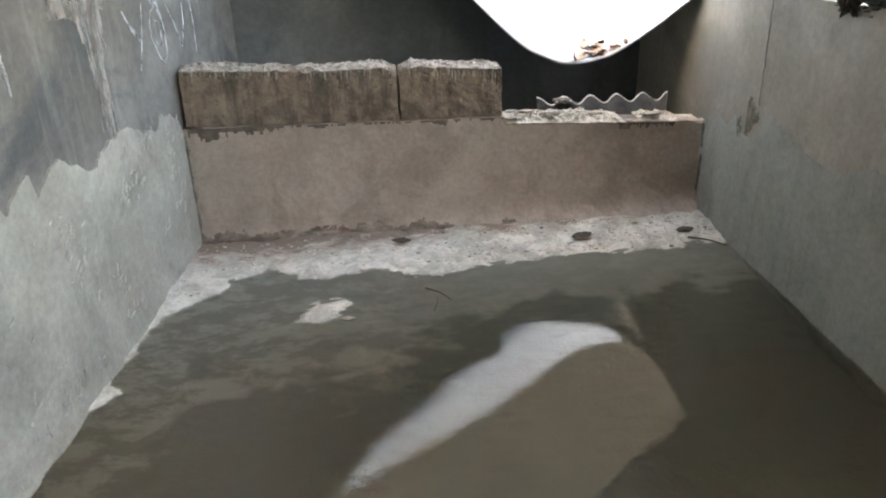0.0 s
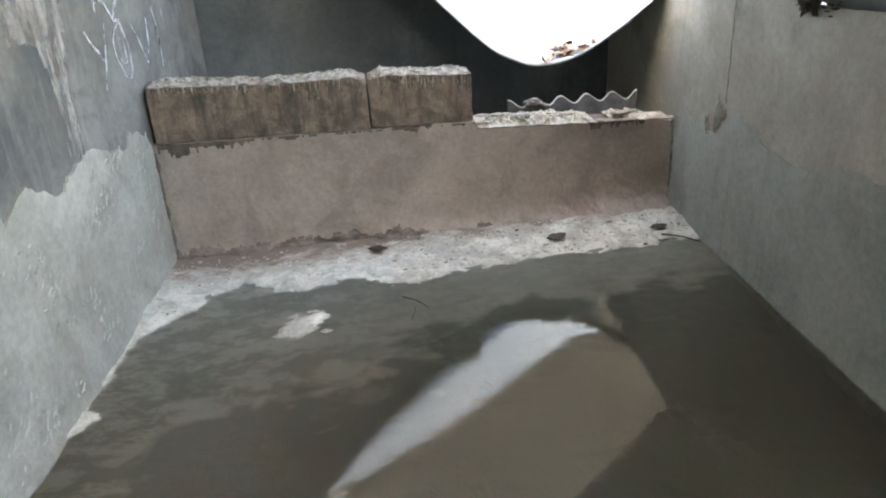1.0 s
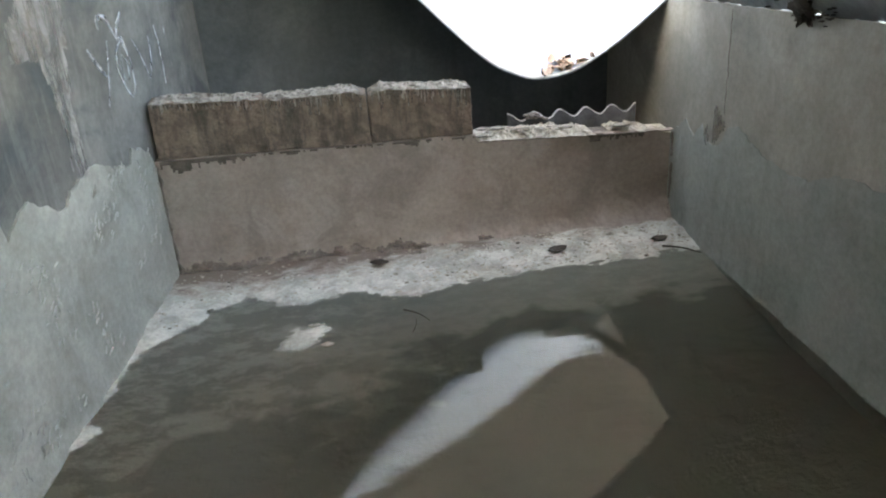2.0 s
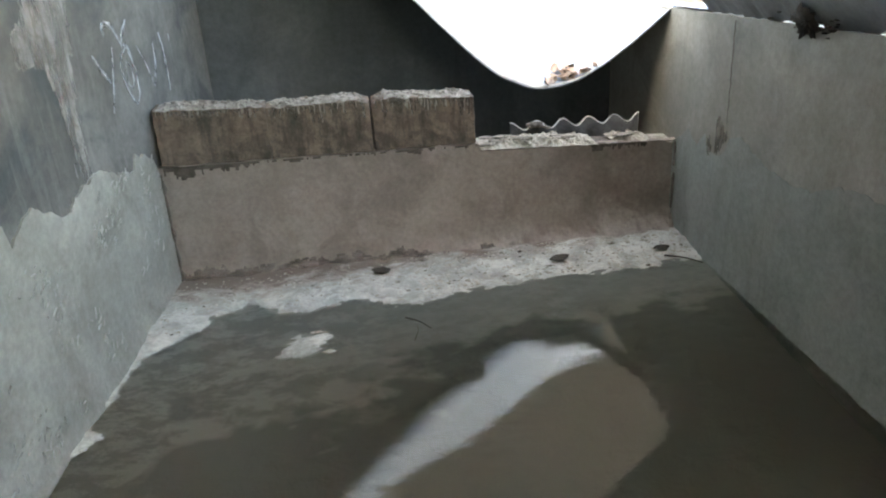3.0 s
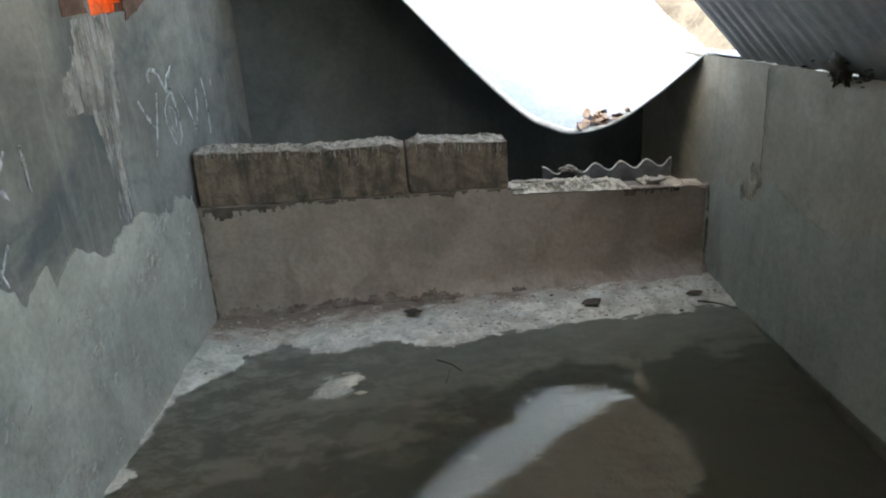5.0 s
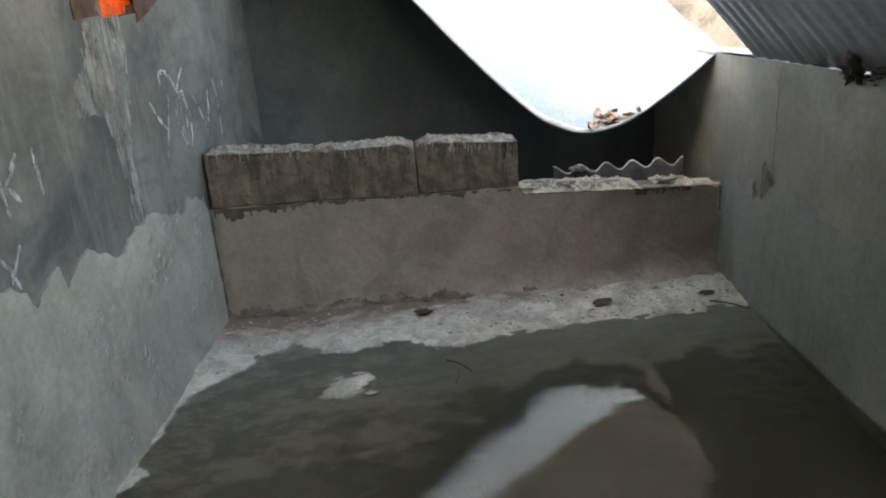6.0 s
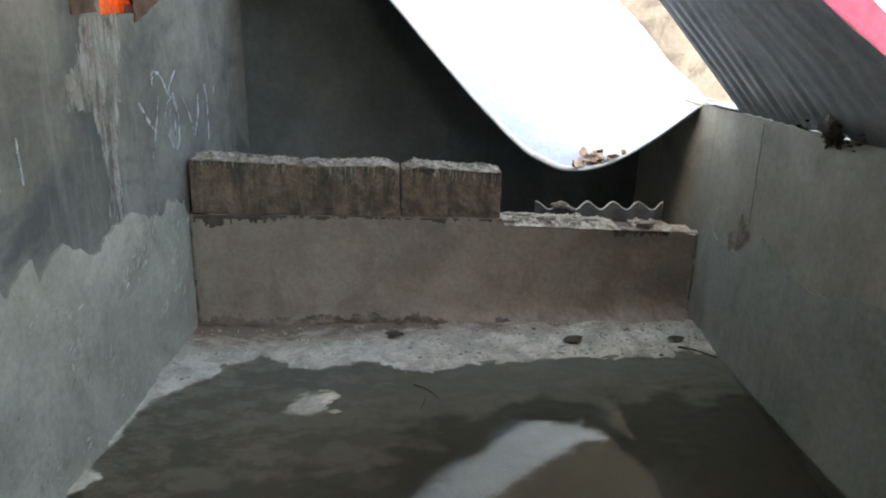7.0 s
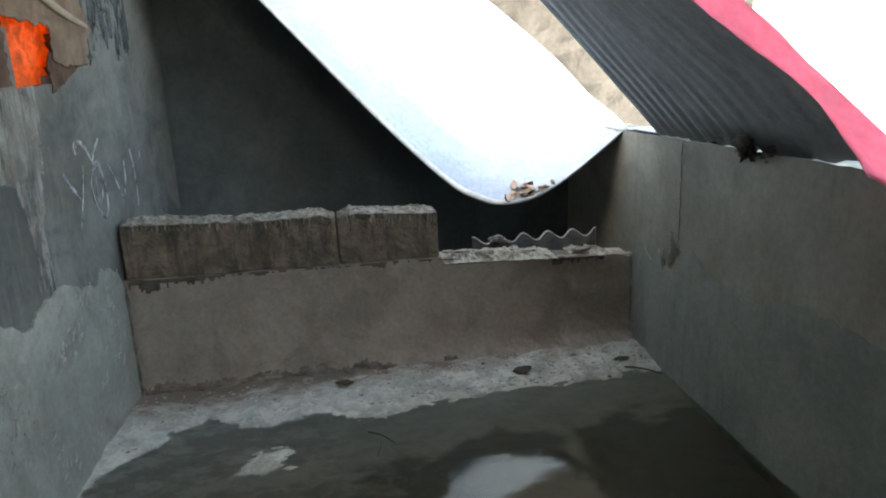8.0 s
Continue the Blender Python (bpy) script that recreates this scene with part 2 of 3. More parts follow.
    lk.new(washed.outputs[0], dusty.inputs[0])
    lk.new(dry, dusty.inputs[6])
    foot = nd.new("ShaderNodeMapRange")
    foot.inputs["From Min"].default_value, foot.inputs["From Max"].default_value = -0.1, -0.035
    lk.new(back.outputs[0], foot.inputs["Value"])
    grime = nd.new("ShaderNodeMix")
    grime.data_type = "RGBA"
    grime.inputs[7].default_value = (0.2, 0.163, 0.133, 1)
    lk.new(foot.outputs[0], grime.inputs[0])
    lk.new(dusty.outputs[2], grime.inputs[6])
    lk.new(grime.outputs[2], fin.inputs[6])
    lk.new(silt.outputs[2], fin.inputs[7])
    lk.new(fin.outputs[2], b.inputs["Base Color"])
    return m


def water_material():
    m = bpy.data.materials.new("still_water")
    m.use_nodes = True
    nd, lk = m.node_tree.nodes, m.node_tree.links
    nd.remove(nd["Principled BSDF"])
    tr, gl, fr, mx = (nd.new("ShaderNode" + k) for k in ("BsdfTransparent", "BsdfGlossy", "Fresnel", "MixShader"))
    tr.inputs["Color"].default_value = (0.82, 0.835, 0.79, 1)
    gl.inputs["Roughness"].default_value = 0.0
    fr.inputs["IOR"].default_value = 1.33
    tc = nd.new("ShaderNodeTexCoord")
    mp = nd.new("ShaderNodeMapping")
    mp.inputs["Scale"].default_value = (0.8, 12.0, 1)
    n = nd.new("ShaderNodeTexNoise")
    n.inputs["Scale"].default_value, n.inputs["Detail"].default_value = 3.2, 0
    bp = nd.new("ShaderNodeBump")
    bp.inputs["Strength"].default_value, bp.inputs["Distance"].default_value = 0.03, 0.01
    lk.new(tc.outputs["Object"], mp.inputs[0])
    lk.new(mp.outputs[0], n.inputs["Vector"])
    lk.new(n.outputs["Fac"], bp.inputs["Height"])
    lk.new(bp.outputs[0], gl.inputs["Normal"])
    lk.new(bp.outputs[0], fr.inputs["Normal"])
    lk.new(fr.outputs[0], mx.inputs[0])
    lk.new(tr.outputs[0], mx.inputs[1])
    lk.new(gl.outputs[0], mx.inputs[2])
    lk.new(mx.outputs[0], nd["Material Output"].inputs["Surface"])
    return m


WATER = -0.02
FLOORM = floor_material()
WATERM = water_material()


# ---- building blocks ----
def mesh_object(name, verts, faces, mat, smooth=True, parent=None, label=""):
    me = bpy.data.meshes.new(name)
    me.from_pydata(verts, [], faces)
    bm = bmesh.new()
    bm.from_mesh(me)
    bmesh.ops.recalc_face_normals(bm, faces=bm.faces)
    bm.to_mesh(me)
    bm.free()
    me.materials.append(mat)
    for p in me.polygons:
        p.use_smooth = smooth
    ob = new(name, me)
    if parent:
        ob.parent = parent
    return tagged(ob, label)


def part(name, bm, mat, parent, label="", smooth=False):
    me = bpy.data.meshes.new(name)
    bmesh.ops.recalc_face_normals(bm, faces=bm.faces)
    bm.to_mesh(me)
    bm.free()
    me.materials.append(mat)
    for p in me.polygons:
        p.use_smooth = smooth
    ob = new(name, me)
    if parent:
        ob.parent = parent
    return tagged(ob, label)


def fbm(x, y, z=0.0, octaves=4):
    return noise.fractal(Vector((x, y, z)), 0.9, 2.1, octaves)


def slab(name, mat, origin, along, length, bottom, top, thick, cell=0.05, keep=None, rough=0.004, seed=0.0, parent=None, label="", jitter=0.0):
    """An upright slab: its front stands on the line from origin along a direction; top is a height or a function of the run;
    keep(s, z) says which cells are there. thick goes to the left of the direction."""
    ax = Vector((along[0], along[1], 0)).normalized()
    nrm = Vector((-ax.y, ax.x, 0))
    topf = top if callable(top) else (lambda s: top)
    ns = max(2, round(length / cell))
    nz = max(2, round((topf(length / 2) - bottom) / cell))
    verts, faces, grid = [], [], {}
    for side in (0, 1):
        for i in range(ns + 1):
            for j in range(nz + 1):
                s = length * i / ns
                z = bottom + (topf(s) - bottom) * j / nz
                d = 0.0 if side else rough * fbm(s * 6 + seed, z * 6, seed)
                js = jitter * fbm(s * 40, z * 40, 3 + seed) if 0 < i < ns else 0
                jz = jitter * fbm(s * 40, z * 40, 9 + seed) if 0 < j < nz else 0
                p = Vector((origin[0], origin[1], 0)) + ax * (s + js) + nrm * (thick * side + d)
                grid[side, i, j] = len(verts)
                verts.append((p.x, p.y, z + jz))
    held = {}
    for i in range(ns):
        for j in range(nz):
            s = length * (i + 0.5) / ns
            z = bottom + (topf(s) - bottom) * (j + 0.5) / nz
            held[i, j] = keep is None or keep(s, z)
    for (i, j), on in held.items():
        if not on:
            continue
        for side in (0, 1):
            faces.append([grid[side, a, b] for a, b in ((i, j), (i + 1, j), (i + 1, j + 1), (i, j + 1))])
        for (di, dj), (a, b) in (((-1, 0), ((i, j), (i, j + 1))), ((1, 0), ((i + 1, j), (i + 1, j + 1))),
                                 ((0, -1), ((i, j), (i + 1, j))), ((0, 1), ((i, j + 1), (i + 1, j + 1)))):
            if not held.get((i + di, j + dj), False):
                faces.append([grid[0, a[0], a[1]], grid[0, b[0], b[1]], grid[1, b[0], b[1]], grid[1, a[0], a[1]]])
    ob = mesh_object(name, verts, faces, mat, False, parent, label)
    return ob


def spline(points, n):
    """n + 1 points on a smooth line through the given ones."""
    p = [Vector(q) for q in points]
    p = [2 * p[0] - p[1]] + p + [2 * p[-1] - p[-2]]
    out = []
    k = len(points) - 1
    for i in range(n + 1):
        u = i / n * k
        a = min(int(u), k - 1)
        f = u - a
        q0, q1, q2, q3 = p[a:a + 4]
        out.append(0.5 * (2 * q1 + (q2 - q0) * f + (2 * q0 - 5 * q1 + 4 * q2 - q3) * f * f + (3 * q1 - q0 - 3 * q2 + q3) * f ** 3))
    return out


def sheet(name, rows, mat, thick=0.003, parent=None, label="", smooth=True):
    """A thin sheet over a grid of points, with real thickness."""
    nu, nv = len(rows), len(rows[0])
    verts = [tuple(p) for r in rows for p in r]
    faces = [(i * nv + j, (i + 1) * nv + j, (i + 1) * nv + j + 1, i * nv + j + 1) for i in range(nu - 1) for j in range(nv - 1)]
    ob = mesh_object(name, verts, faces, mat, smooth, parent, label)
    so = ob.modifiers.new("thickness", "SOLIDIFY")
    so.thickness, so.offset = thick, 0
    return ob


# ---- the setting ----
LEAN = 0.16          # the long wall runs off square by this much


def wall_x(y):
    return LEAN * y


def between(line, u):
    """Height over u of a line of (u, height) pairs."""
    for (u0, h0), (u1, h1) in zip(line, line[1:]):
        if u0 <= u <= u1:
            return h0 + (h1 - h0) * (u - u0) / (u1 - u0)
    return line[0][1] if u < line[0][0] else line[-1][1]


WEST_RIM = [(-1.6, 0.004), (-1.09, 0.008), (-1.03, 0.03), (-0.963, 0.066), (-0.93, 0.02), (-0.88, 0.02), (-0.84, 0.024), (-0.76, 0.034), (-0.64, 0.016),
            (-0.55, 0.045), (-0.47, 0.115), (-0.38, 0.2)]


def shore(x, y):
    """How far a spot of the floor lies inside the dry shelf."""
    wob = 0.045 * fbm(x * 4.5, y * 4.5, 2) + 0.042 * fbm(x * 15, y * 28, 5, 5)
    line = -0.33 + 0.07 * math.exp(-((x - 0.27) / 0.09) ** 2) - 0.09 * math.exp(-((x - 0.9) / 0.13) ** 2)
    d1 = y - line + wob
    gap = x - wall_x(y)
    d2 = between(WEST_RIM, y) - gap + 0.4 * wob + 0.012 * fbm(y * 24, x * 24, 9, 4)
    d3 = 0.06 - math.hypot((x - 0.465) * 0.9, y + 0.605) + 1.3 * wob
    return max(d1, d2, d3 * 0.7)


def ledge_height(x, y):
    d = shore(x, y)
    return WATER + 0.003 + min(0.022, max(0, d) * 0.09)


def build_floor():
    xs = [-0.75 + 2.9 * i / 240 for i in range(241)]
    ys = [-4.3 + 2.7 * i / 40 for i in range(40)] + [-1.6 + 1.65 * i / 200 for i in range(201)]
    verts, faces = [], []
    for x in xs:
        for y in ys:
            d = shore(x, y)
            if d > 0:
                z = WATER + 0.003 + min(0.022, d * 0.09) + 0.003 * fbm(x * 30, y * 30, 1, 3)
                z += 0.004 * fbm(x * 12, y * 12, 4)
                z = max(z, WATER + 0.002)
            else:
                z = WATER - 0.002 + max(-0.05, d * 0.07) + 0.004 * fbm(x * 7, y * 7, 7) * min(1, -d * 8)
                z = min(z, WATER - 0.002)
            verts.append((x, y, z))
    n = len(ys)
    for i in range(len(xs) - 1):
        for j in range(n - 1):
            faces.append((i * n + j, (i + 1) * n + j, (i + 1) * n + j + 1, i * n + j + 1))
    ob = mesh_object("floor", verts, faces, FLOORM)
    tagged(ob, "pale rough mortar floor, dry along the walls and wet beneath the water", "floor", kind="structure")
    w = mesh_object("water", [(-0.75, -4.3, WATER), (2.1, -4.3, WATER), (2.1, -0.02, WATER), (-0.75, -0.02, WATER)], [(0, 1, 2, 3)], WATERM)
    tagged(w, "shallow still murky water lying on the tank floor", "water", kind="structure")
    base = slab("floor_2", GROUND, (-0.6, 0.0), (1, 0), 2.8, -0.25, 0.0, 1.4, 0.3)
    tagged(base, "pale concrete floor behind the low partition", "floor", kind="structure")


def hole_edge(s, z):
    """How far a spot of the long wall lies outside its broken hole."""
    a = math.atan2(z - 1.41, s - 4.0)
    r = 0.2 + 0.03 * math.sin(3 * a + 1) + 0.02 * math.sin(5 * a) + 0.015 * math.sin(9 * a + 2)
    return max(math.hypot(s - 4.0, z - 1.41) - r, 1.235 - z)


WALL_DIR = Vector((LEAN, 1, 0)).normalized()
WALL_START = Vector((LEAN * -4.3, -4.3, 0))


def on_wall(y, z, out=0.0):
    """A point of the long wall's face; out: metres into the tank."""
    n = Vector((WALL_DIR.y, -WALL_DIR.x, 0))
    return Vector((wall_x(y), y, z)) + n * out


COAT = [(-4.3, 0.66), (-1.6, 0.63), (-1.3, 0.693), (-1.256, 0.712), (-1.165, 0.664), (-1.149, 0.606), (-1.097, 0.65), (-1.01, 0.676), (-1.006, 0.596),
        (-0.953, 0.634), (-0.866, 0.659), (-0.824, 0.622), (-0.801, 0.621), (-0.716, 0.56), (-0.65, 0.597), (-0.474, 0.623), (-0.339, 0.564), (-0.213, 0.526),
        (-0.178, 0.579), (-0.045, 0.52), (0.01, 0.413), (0.5, 0.41)]


def coat_top(s):
    y = -4.3 + s * WALL_DIR.y
    return between(COAT, y) + 0.012 * fbm(y * 30, 7.0, 0, 2) + 0.008 * fbm(y * 90, 3.0, 0, 2)


EAST_COAT = [(-4.3, 0.56), (-1.253, 0.555), (-1.144, 0.555), (-1.049, 0.535), (-0.951, 0.487), (-0.837, 0.465), (-0.668, 0.475), (-0.509, 0.525), (-0.433, 0.504),
             (-0.403, 0.443), (-0.345, 0.405), (-0.275, 0.425), (-0.24, 0.465), (-0.182, 0.4), (-0.1, 0.45), (-0.005, 0.372), (0.5, 0.37)]


SPLASH_LEFT = [(0.6, -0.55), (0.68, -0.573), (0.878, -0.578), (0.976, -0.63), (0.99, -0.75), (1.075, -0.735), (1.133, -0.65), (1.285, -0.61)]
SPLASH_RIGHT = [(0.6, -0.52), (0.631, -0.484), (0.801, -0.489), (0.94, -0.465), (1.05, -0.403), (1.136, -0.403), (1.266, -0.37)]


def build_walls():
    w = slab("wall_west", OLD, WALL_START, WALL_DIR, 5.75, -0.25, 3.3, 0.14, 0.025, keep=lambda s, z: hole_edge(s, z) > 0, rough=0.0008, jitter=0.004)
    tagged(w, "tall grey plastered wall, blotched and streaked, with a broken hole", "wall", kind="structure")
    coat = slab("plaster_coat", FRESH, on_wall(-4.3, 0, 0.008), WALL_DIR, 4.36, -0.2, coat_top, 0.008, 0.0125, rough=0.004, seed=5, parent=w,
         label="paler newer plaster coat with a ragged upper edge")
    inward = Vector((WALL_DIR.y, -WALL_DIR.x, 0))
    for v in coat.data.vertices[:len(coat.data.vertices) // 2]:     # trowelled round at its foot
        out = 0.01 * math.exp(-max(0, v.co.z + 0.02) / 0.02) * (1 + 0.8 * fbm(v.co.y * 9, v.co.z * 9, 5))
        v.co += inward * out

    def splash(s, z):
        y = -0.80 + s
        tear = fbm(s * 40, z * 5, 3)
        left, right = between(SPLASH_LEFT, z), between(SPLASH_RIGHT, z)
        return left + 0.03 * tear < y < right + 0.025 * fbm(s * 40, z * 6, 8)
    slab("mortar_splash", STREAK, on_wall(-0.80, 0, 0.0018), WALL_DIR, 0.62, 0.61, 1.23, 0.0008, 0.0075, keep=splash, rough=0.0002, seed=8, parent=w,
         label="pale mortar run down from the hole", jitter=0.003)
    slab("mottled_patch", MOTTLE, on_wall(-0.06, 0, 0.0018), WALL_DIR, 0.52, 1.2, 1.95, 0.0008, 0.012, keep=lambda s, z: z > 1.33 + 0.14 * fbm(s * 14, 3, 0, 4) - 0.06 * s,
         rough=0.0002, parent=w, label="dark mottling in vertical runs")
    r = slab("wall_east", RIGHT, (2.05, 1.3), (0, -1), 5.6, -0.25, lambda s: 0.805 + 0.0655 * min(s, 2.7) + 0.004 * fbm(s * 20, 4), 0.14, 0.04, rough=0.001, seed=2)
    tagged(r, "grey rendered concrete side wall of the tank", "wall", kind="structure")
    coat = slab("plaster_coat", EASTCOAT, (2.0472, 0.02), (0, -1), 4.3, -0.2, lambda s: between(EAST_COAT, 0.02 - s) + 0.012 * fbm(s * 34, 2, 0, 4), 0.004, 0.0125, rough=0.0012, seed=21,
                parent=r, label="greenish grey later coat with a wavering upper edge")
    for v in coat.data.vertices[:len(coat.data.vertices) // 2]:
        out = 0.005 * math.exp(-max(0, v.co.z + 0.02) / 0.03) * (1 + 0.9 * fbm(v.co.y * 8, v.co.z * 8, 5))
        u = max(0.0, min(1.0, (v.co.y + 0.05) / 0.05))
        v.co.x -= out + 0.018 * (1 - math.sqrt(1 - min(0.96, u * u)))
    def blot(s, z):
        return fbm(s * 16, z * 6, 6) > -0.05 + 9 * max(0, abs(s - 0.13) - 0.05) + 8 * max(0, z - 0.5) + 14 * max(0, 0.43 + 0.03 * fbm(s * 30, 1) - z)
    slab("damp_stain", TAN, (2.0455, -0.2), (0, -1), 0.26, 0.38, 0.56, 0.0015, 0.008, keep=blot, rough=0.0, parent=r, label="brown stain", jitter=0.003)
    b = slab("wall_south", RIGHT, (2.2, -4.3), (-1, 0), 3.0, -0.25, 3.2, 0.15, 0.1, seed=7)
    tagged(b, "plain grey plastered end wall, unseen, added to close the tank", "wall", kind="structure")
    f = slab("wall_north", BEIGE, (-3.0, 1.4), (1, 0), 6.4, -0.3, 5.0, 0.2, 0.12, rough=0.01, seed=9)
    tagged(f, "weathered brown-grey house wall, stained, behind the tarpaulin", "wall", kind="structure")
    g = mesh_object("ground", [(-600, -600, -0.3), (600, -600, -0.3), (600, 600, -0.3), (-600, 600, -0.3)], [(0, 1, 2, 3)], GROUND)
    tagged(g, "pale dusty concrete ground around the tank", "ground", kind="structure")
    c = mesh_object("ceiling", [(x, y, z) for z in (3.22, 3.3) for x, y in ((-0.9, -4.5), (3.4, -4.5), (3.4, -1.22), (-0.9, -1.22))],
                    [(0, 1, 2, 3), (4, 5, 6, 7), (0, 1, 5, 4), (1, 2, 6, 5), (2, 3, 7, 6), (3, 0, 4, 7)], RIGHT, False)
    tagged(c, "unseen grey slab added over the tank's near end to block the sun", "ceiling", kind="structure")


def low_line(x):
    return 0.468 - 0.024 * x if x < 1.23 else 0.415 - 0.05 * (x - 1.23)


def build_partition():
    root = tagged(new("partition_wall"), "low brown plastered partition with grimy concrete blocks on top", "wall", kind="structure")
    face = slab("plaster_face", BROWN, (-0.05, 0.0), (1, 0), 2.1, -0.1, lambda s: low_line(s - 0.05) + 0.006 * fbm(s * 8, 2, 0, 3) + 0.005 * fbm(s * 40, 6, 0, 2),
                0.03, 0.007, rough=0.005, seed=3, parent=root)
    for v in face.data.vertices:       # the render flares out at its foot, most towards the side wall
        if v.co.y < 0.02 and v.co.z < 0.16:
            out = (0.055 + 0.08 * max(0, v.co.x - 0.6) / 1.4) * math.exp(-max(0, v.co.z + 0.015) / 0.03)
            v.co.y -= out * (1 + 0.5 * fbm(v.co.x * 12, v.co.z * 12, 4))
    half = len(face.data.vertices) // 2
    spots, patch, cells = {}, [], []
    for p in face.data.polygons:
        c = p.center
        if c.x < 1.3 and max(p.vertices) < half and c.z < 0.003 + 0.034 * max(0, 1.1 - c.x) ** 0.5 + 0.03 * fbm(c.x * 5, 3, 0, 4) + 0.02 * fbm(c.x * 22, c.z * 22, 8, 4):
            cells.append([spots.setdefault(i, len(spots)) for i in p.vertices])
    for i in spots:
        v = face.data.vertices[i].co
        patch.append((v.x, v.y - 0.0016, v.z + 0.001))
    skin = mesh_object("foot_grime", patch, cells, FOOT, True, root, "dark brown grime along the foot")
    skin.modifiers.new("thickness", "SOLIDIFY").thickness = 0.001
    rng = random.Random(31)
    for k in range(22):     # flat broken flakes of mortar bedding along the low stretch
        x, y = rng.uniform(1.24, 1.93), rng.uniform(0.004, 0.1)
        if 1.70 < x < 1.77:
            continue
        long, deep, thick = rng.uniform(0.014, 0.05), rng.uniform(0.008, 0.022), rng.uniform(0.003, 0.008)
        bm = bmesh.new()
        n, turn = 9, rng.uniform(0, 6)
        z = low_line(x) + rng.uniform(0.008, 0.024)
        rings = []
        for lift, k in ((0, 1.0), (thick, 0.93)):
            rings.append([bm.verts.new((x + long * k * rng.uniform(0.75, 1.1) * math.cos(turn + 6.283 * i / n), y + deep * k * rng.uniform(0.7, 1.1) * math.sin(turn + 6.283 * i / n),
                                        z + lift + rng.uniform(-0.001, 0.001))) for i in range(n)])
        for i in range(n):
            bm.faces.new((rings[0][i], rings[0][(i + 1) % n], rings[1][(i + 1) % n], rings[1][i]))
        bm.faces.new(rings[1])
        bm.faces.new(rings[0][::-1])
        part("mortar_flake", bm, TOPCRUST if k % 2 else CRUST, root)
    slab("wall_core", JOINT, (-0.05, 0.031), (1, 0), 2.1, -0.1, lambda s: low_line(s - 0.05) - 0.012, 0.11, 0.05, parent=root)

    def drips(s, z):
        x = 0.02 + s
        top = low_line(x)
        if x < 1.22:
            left = max(0, min(1, (0.36 - x) / 0.1))
            deep = 0.004 + (0.014 + 0.045 * left) * max(0, fbm(x * 38, 3, 0, 5) + 0.1 + 0.4 * fbm(x * 7, 1, 0, 2)) + 0.012 * left + 0.012 * max(0, fbm(x * 9, 8, 0, 2))
        else:
            deep = 0.004 + (0.002 + 0.07 * abs(fbm(x * 34, 5, 0, 4)) if 1.69 < x < 1.95 else 0)
        return z > top - deep - 0.045 * max(0, 1 - abs(x - 1.713) / 0.03)
    slab("mortar_fringe", SOIL, (0.02, -0.006), (1, 0), 1.9, 0.36, lambda s: low_line(0.02 + s) - 0.002, 0.008, 0.006, keep=drips, rough=0.002, parent=root,
         label="dark ragged fringe of old mortar", jitter=0.002)
    for k in range(3):
        x0, x1 = ((0.02, 0.424), (0.4245, 0.813), (0.82, 1.214))[k]
        zl, zr = ((0.684, 0.664), (0.657, 0.660), (0.660, 0.630))[k]
        bm = bmesh.new()
        bmesh.ops.create_cube(bm, size=1)
        bmesh.ops.subdivide_edges(bm, edges=bm.edges, cuts=27, use_grid_fill=True)
        for v in bm.verts:
            c = v.co.copy()
            u, w = c.x + 0.5, c.z + 0.5
            x = x0 + (x1 - x0) * u
            lo, hi = low_line(x) + 0.003, zl + (zr - zl) * u
            q = Vector((x, 0.057 + c.y * 0.11, lo + (hi - lo) * w))
            q += Vector([0.004 * fbm(q.x * 14, q.y * 14, q.z * 14 + a * 7) + 0.002 * fbm(q.x * 60, q.y * 60, q.z * 60 + a * 7, 3) for a in range(3)])
            worn = sum(1 for a in c if abs(a) > 0.49)
            if worn > 1:        # knocked edges
                q += (Vector(((x0 + x1) / 2, 0.057, (lo + hi) / 2)) - q).normalized() * 0.0025 * (1 + fbm(x * 25, c.y, q.z * 25))
            if k:               # broken corners either side of the open joint
                d = math.hypot((x - 0.817) * 1.1, (q.z - 0.672) * 1.0)
                q.z -= 0.025 * max(0, 1 - d / 0.055) * (c.z > 0)
                q.y += 0.02 * max(0, 1 - d / 0.05) * (c.y < 0)
            v.co = q
        part("block", bm, BLOCK, root)
        crust(root, x0 + 0.003, x1 - 0.003, -0.004, 0.113, lambda x: zl + (zr - zl) * (x - x0) / (x1 - x0) + 0.002 - 0.025 * (k > 0) * max(0, 1 - abs(x - 0.817) / 0.055), 0.014, 11 + k, TOPCRUST)

        def edge(s):
            return zl + (zr - zl) * s / (x1 - x0) - 0.006

        def runs(s, z):
            return z > edge(s) - 0.008 - (0.05 if k == 0 else 0.12) * abs(fbm((x0 + s) * 30, 4, 0, 4))
        slab("pale_drips", DRIP, (x0 + 0.012, -0.0015), (1, 0), x1 - x0 - 0.03, 0.54, edge, 0.0012, 0.006, keep=runs, rough=0.0003,
             seed=k, parent=root, label="pale lime runs", jitter=0.002)
    corner_bead(root, 2.04, 0.37, 1, 3.0)
    corner_bead(root, 0.01, 0.44, -1, 8.0)
    crust(root, 1.222, 1.715, -0.006, 0.145, lambda x: low_line(x) + 0.003, 0.022, 21)
    crust(root, 1.785, 1.952, 0.01, 0.13, lambda x: low_line(x) + 0.003, 0.02, 23)
    crust(root, 1.965, 2.04, 0.0, 0.12, lambda x: low_line(x) - 0.004, 0.007, 25)


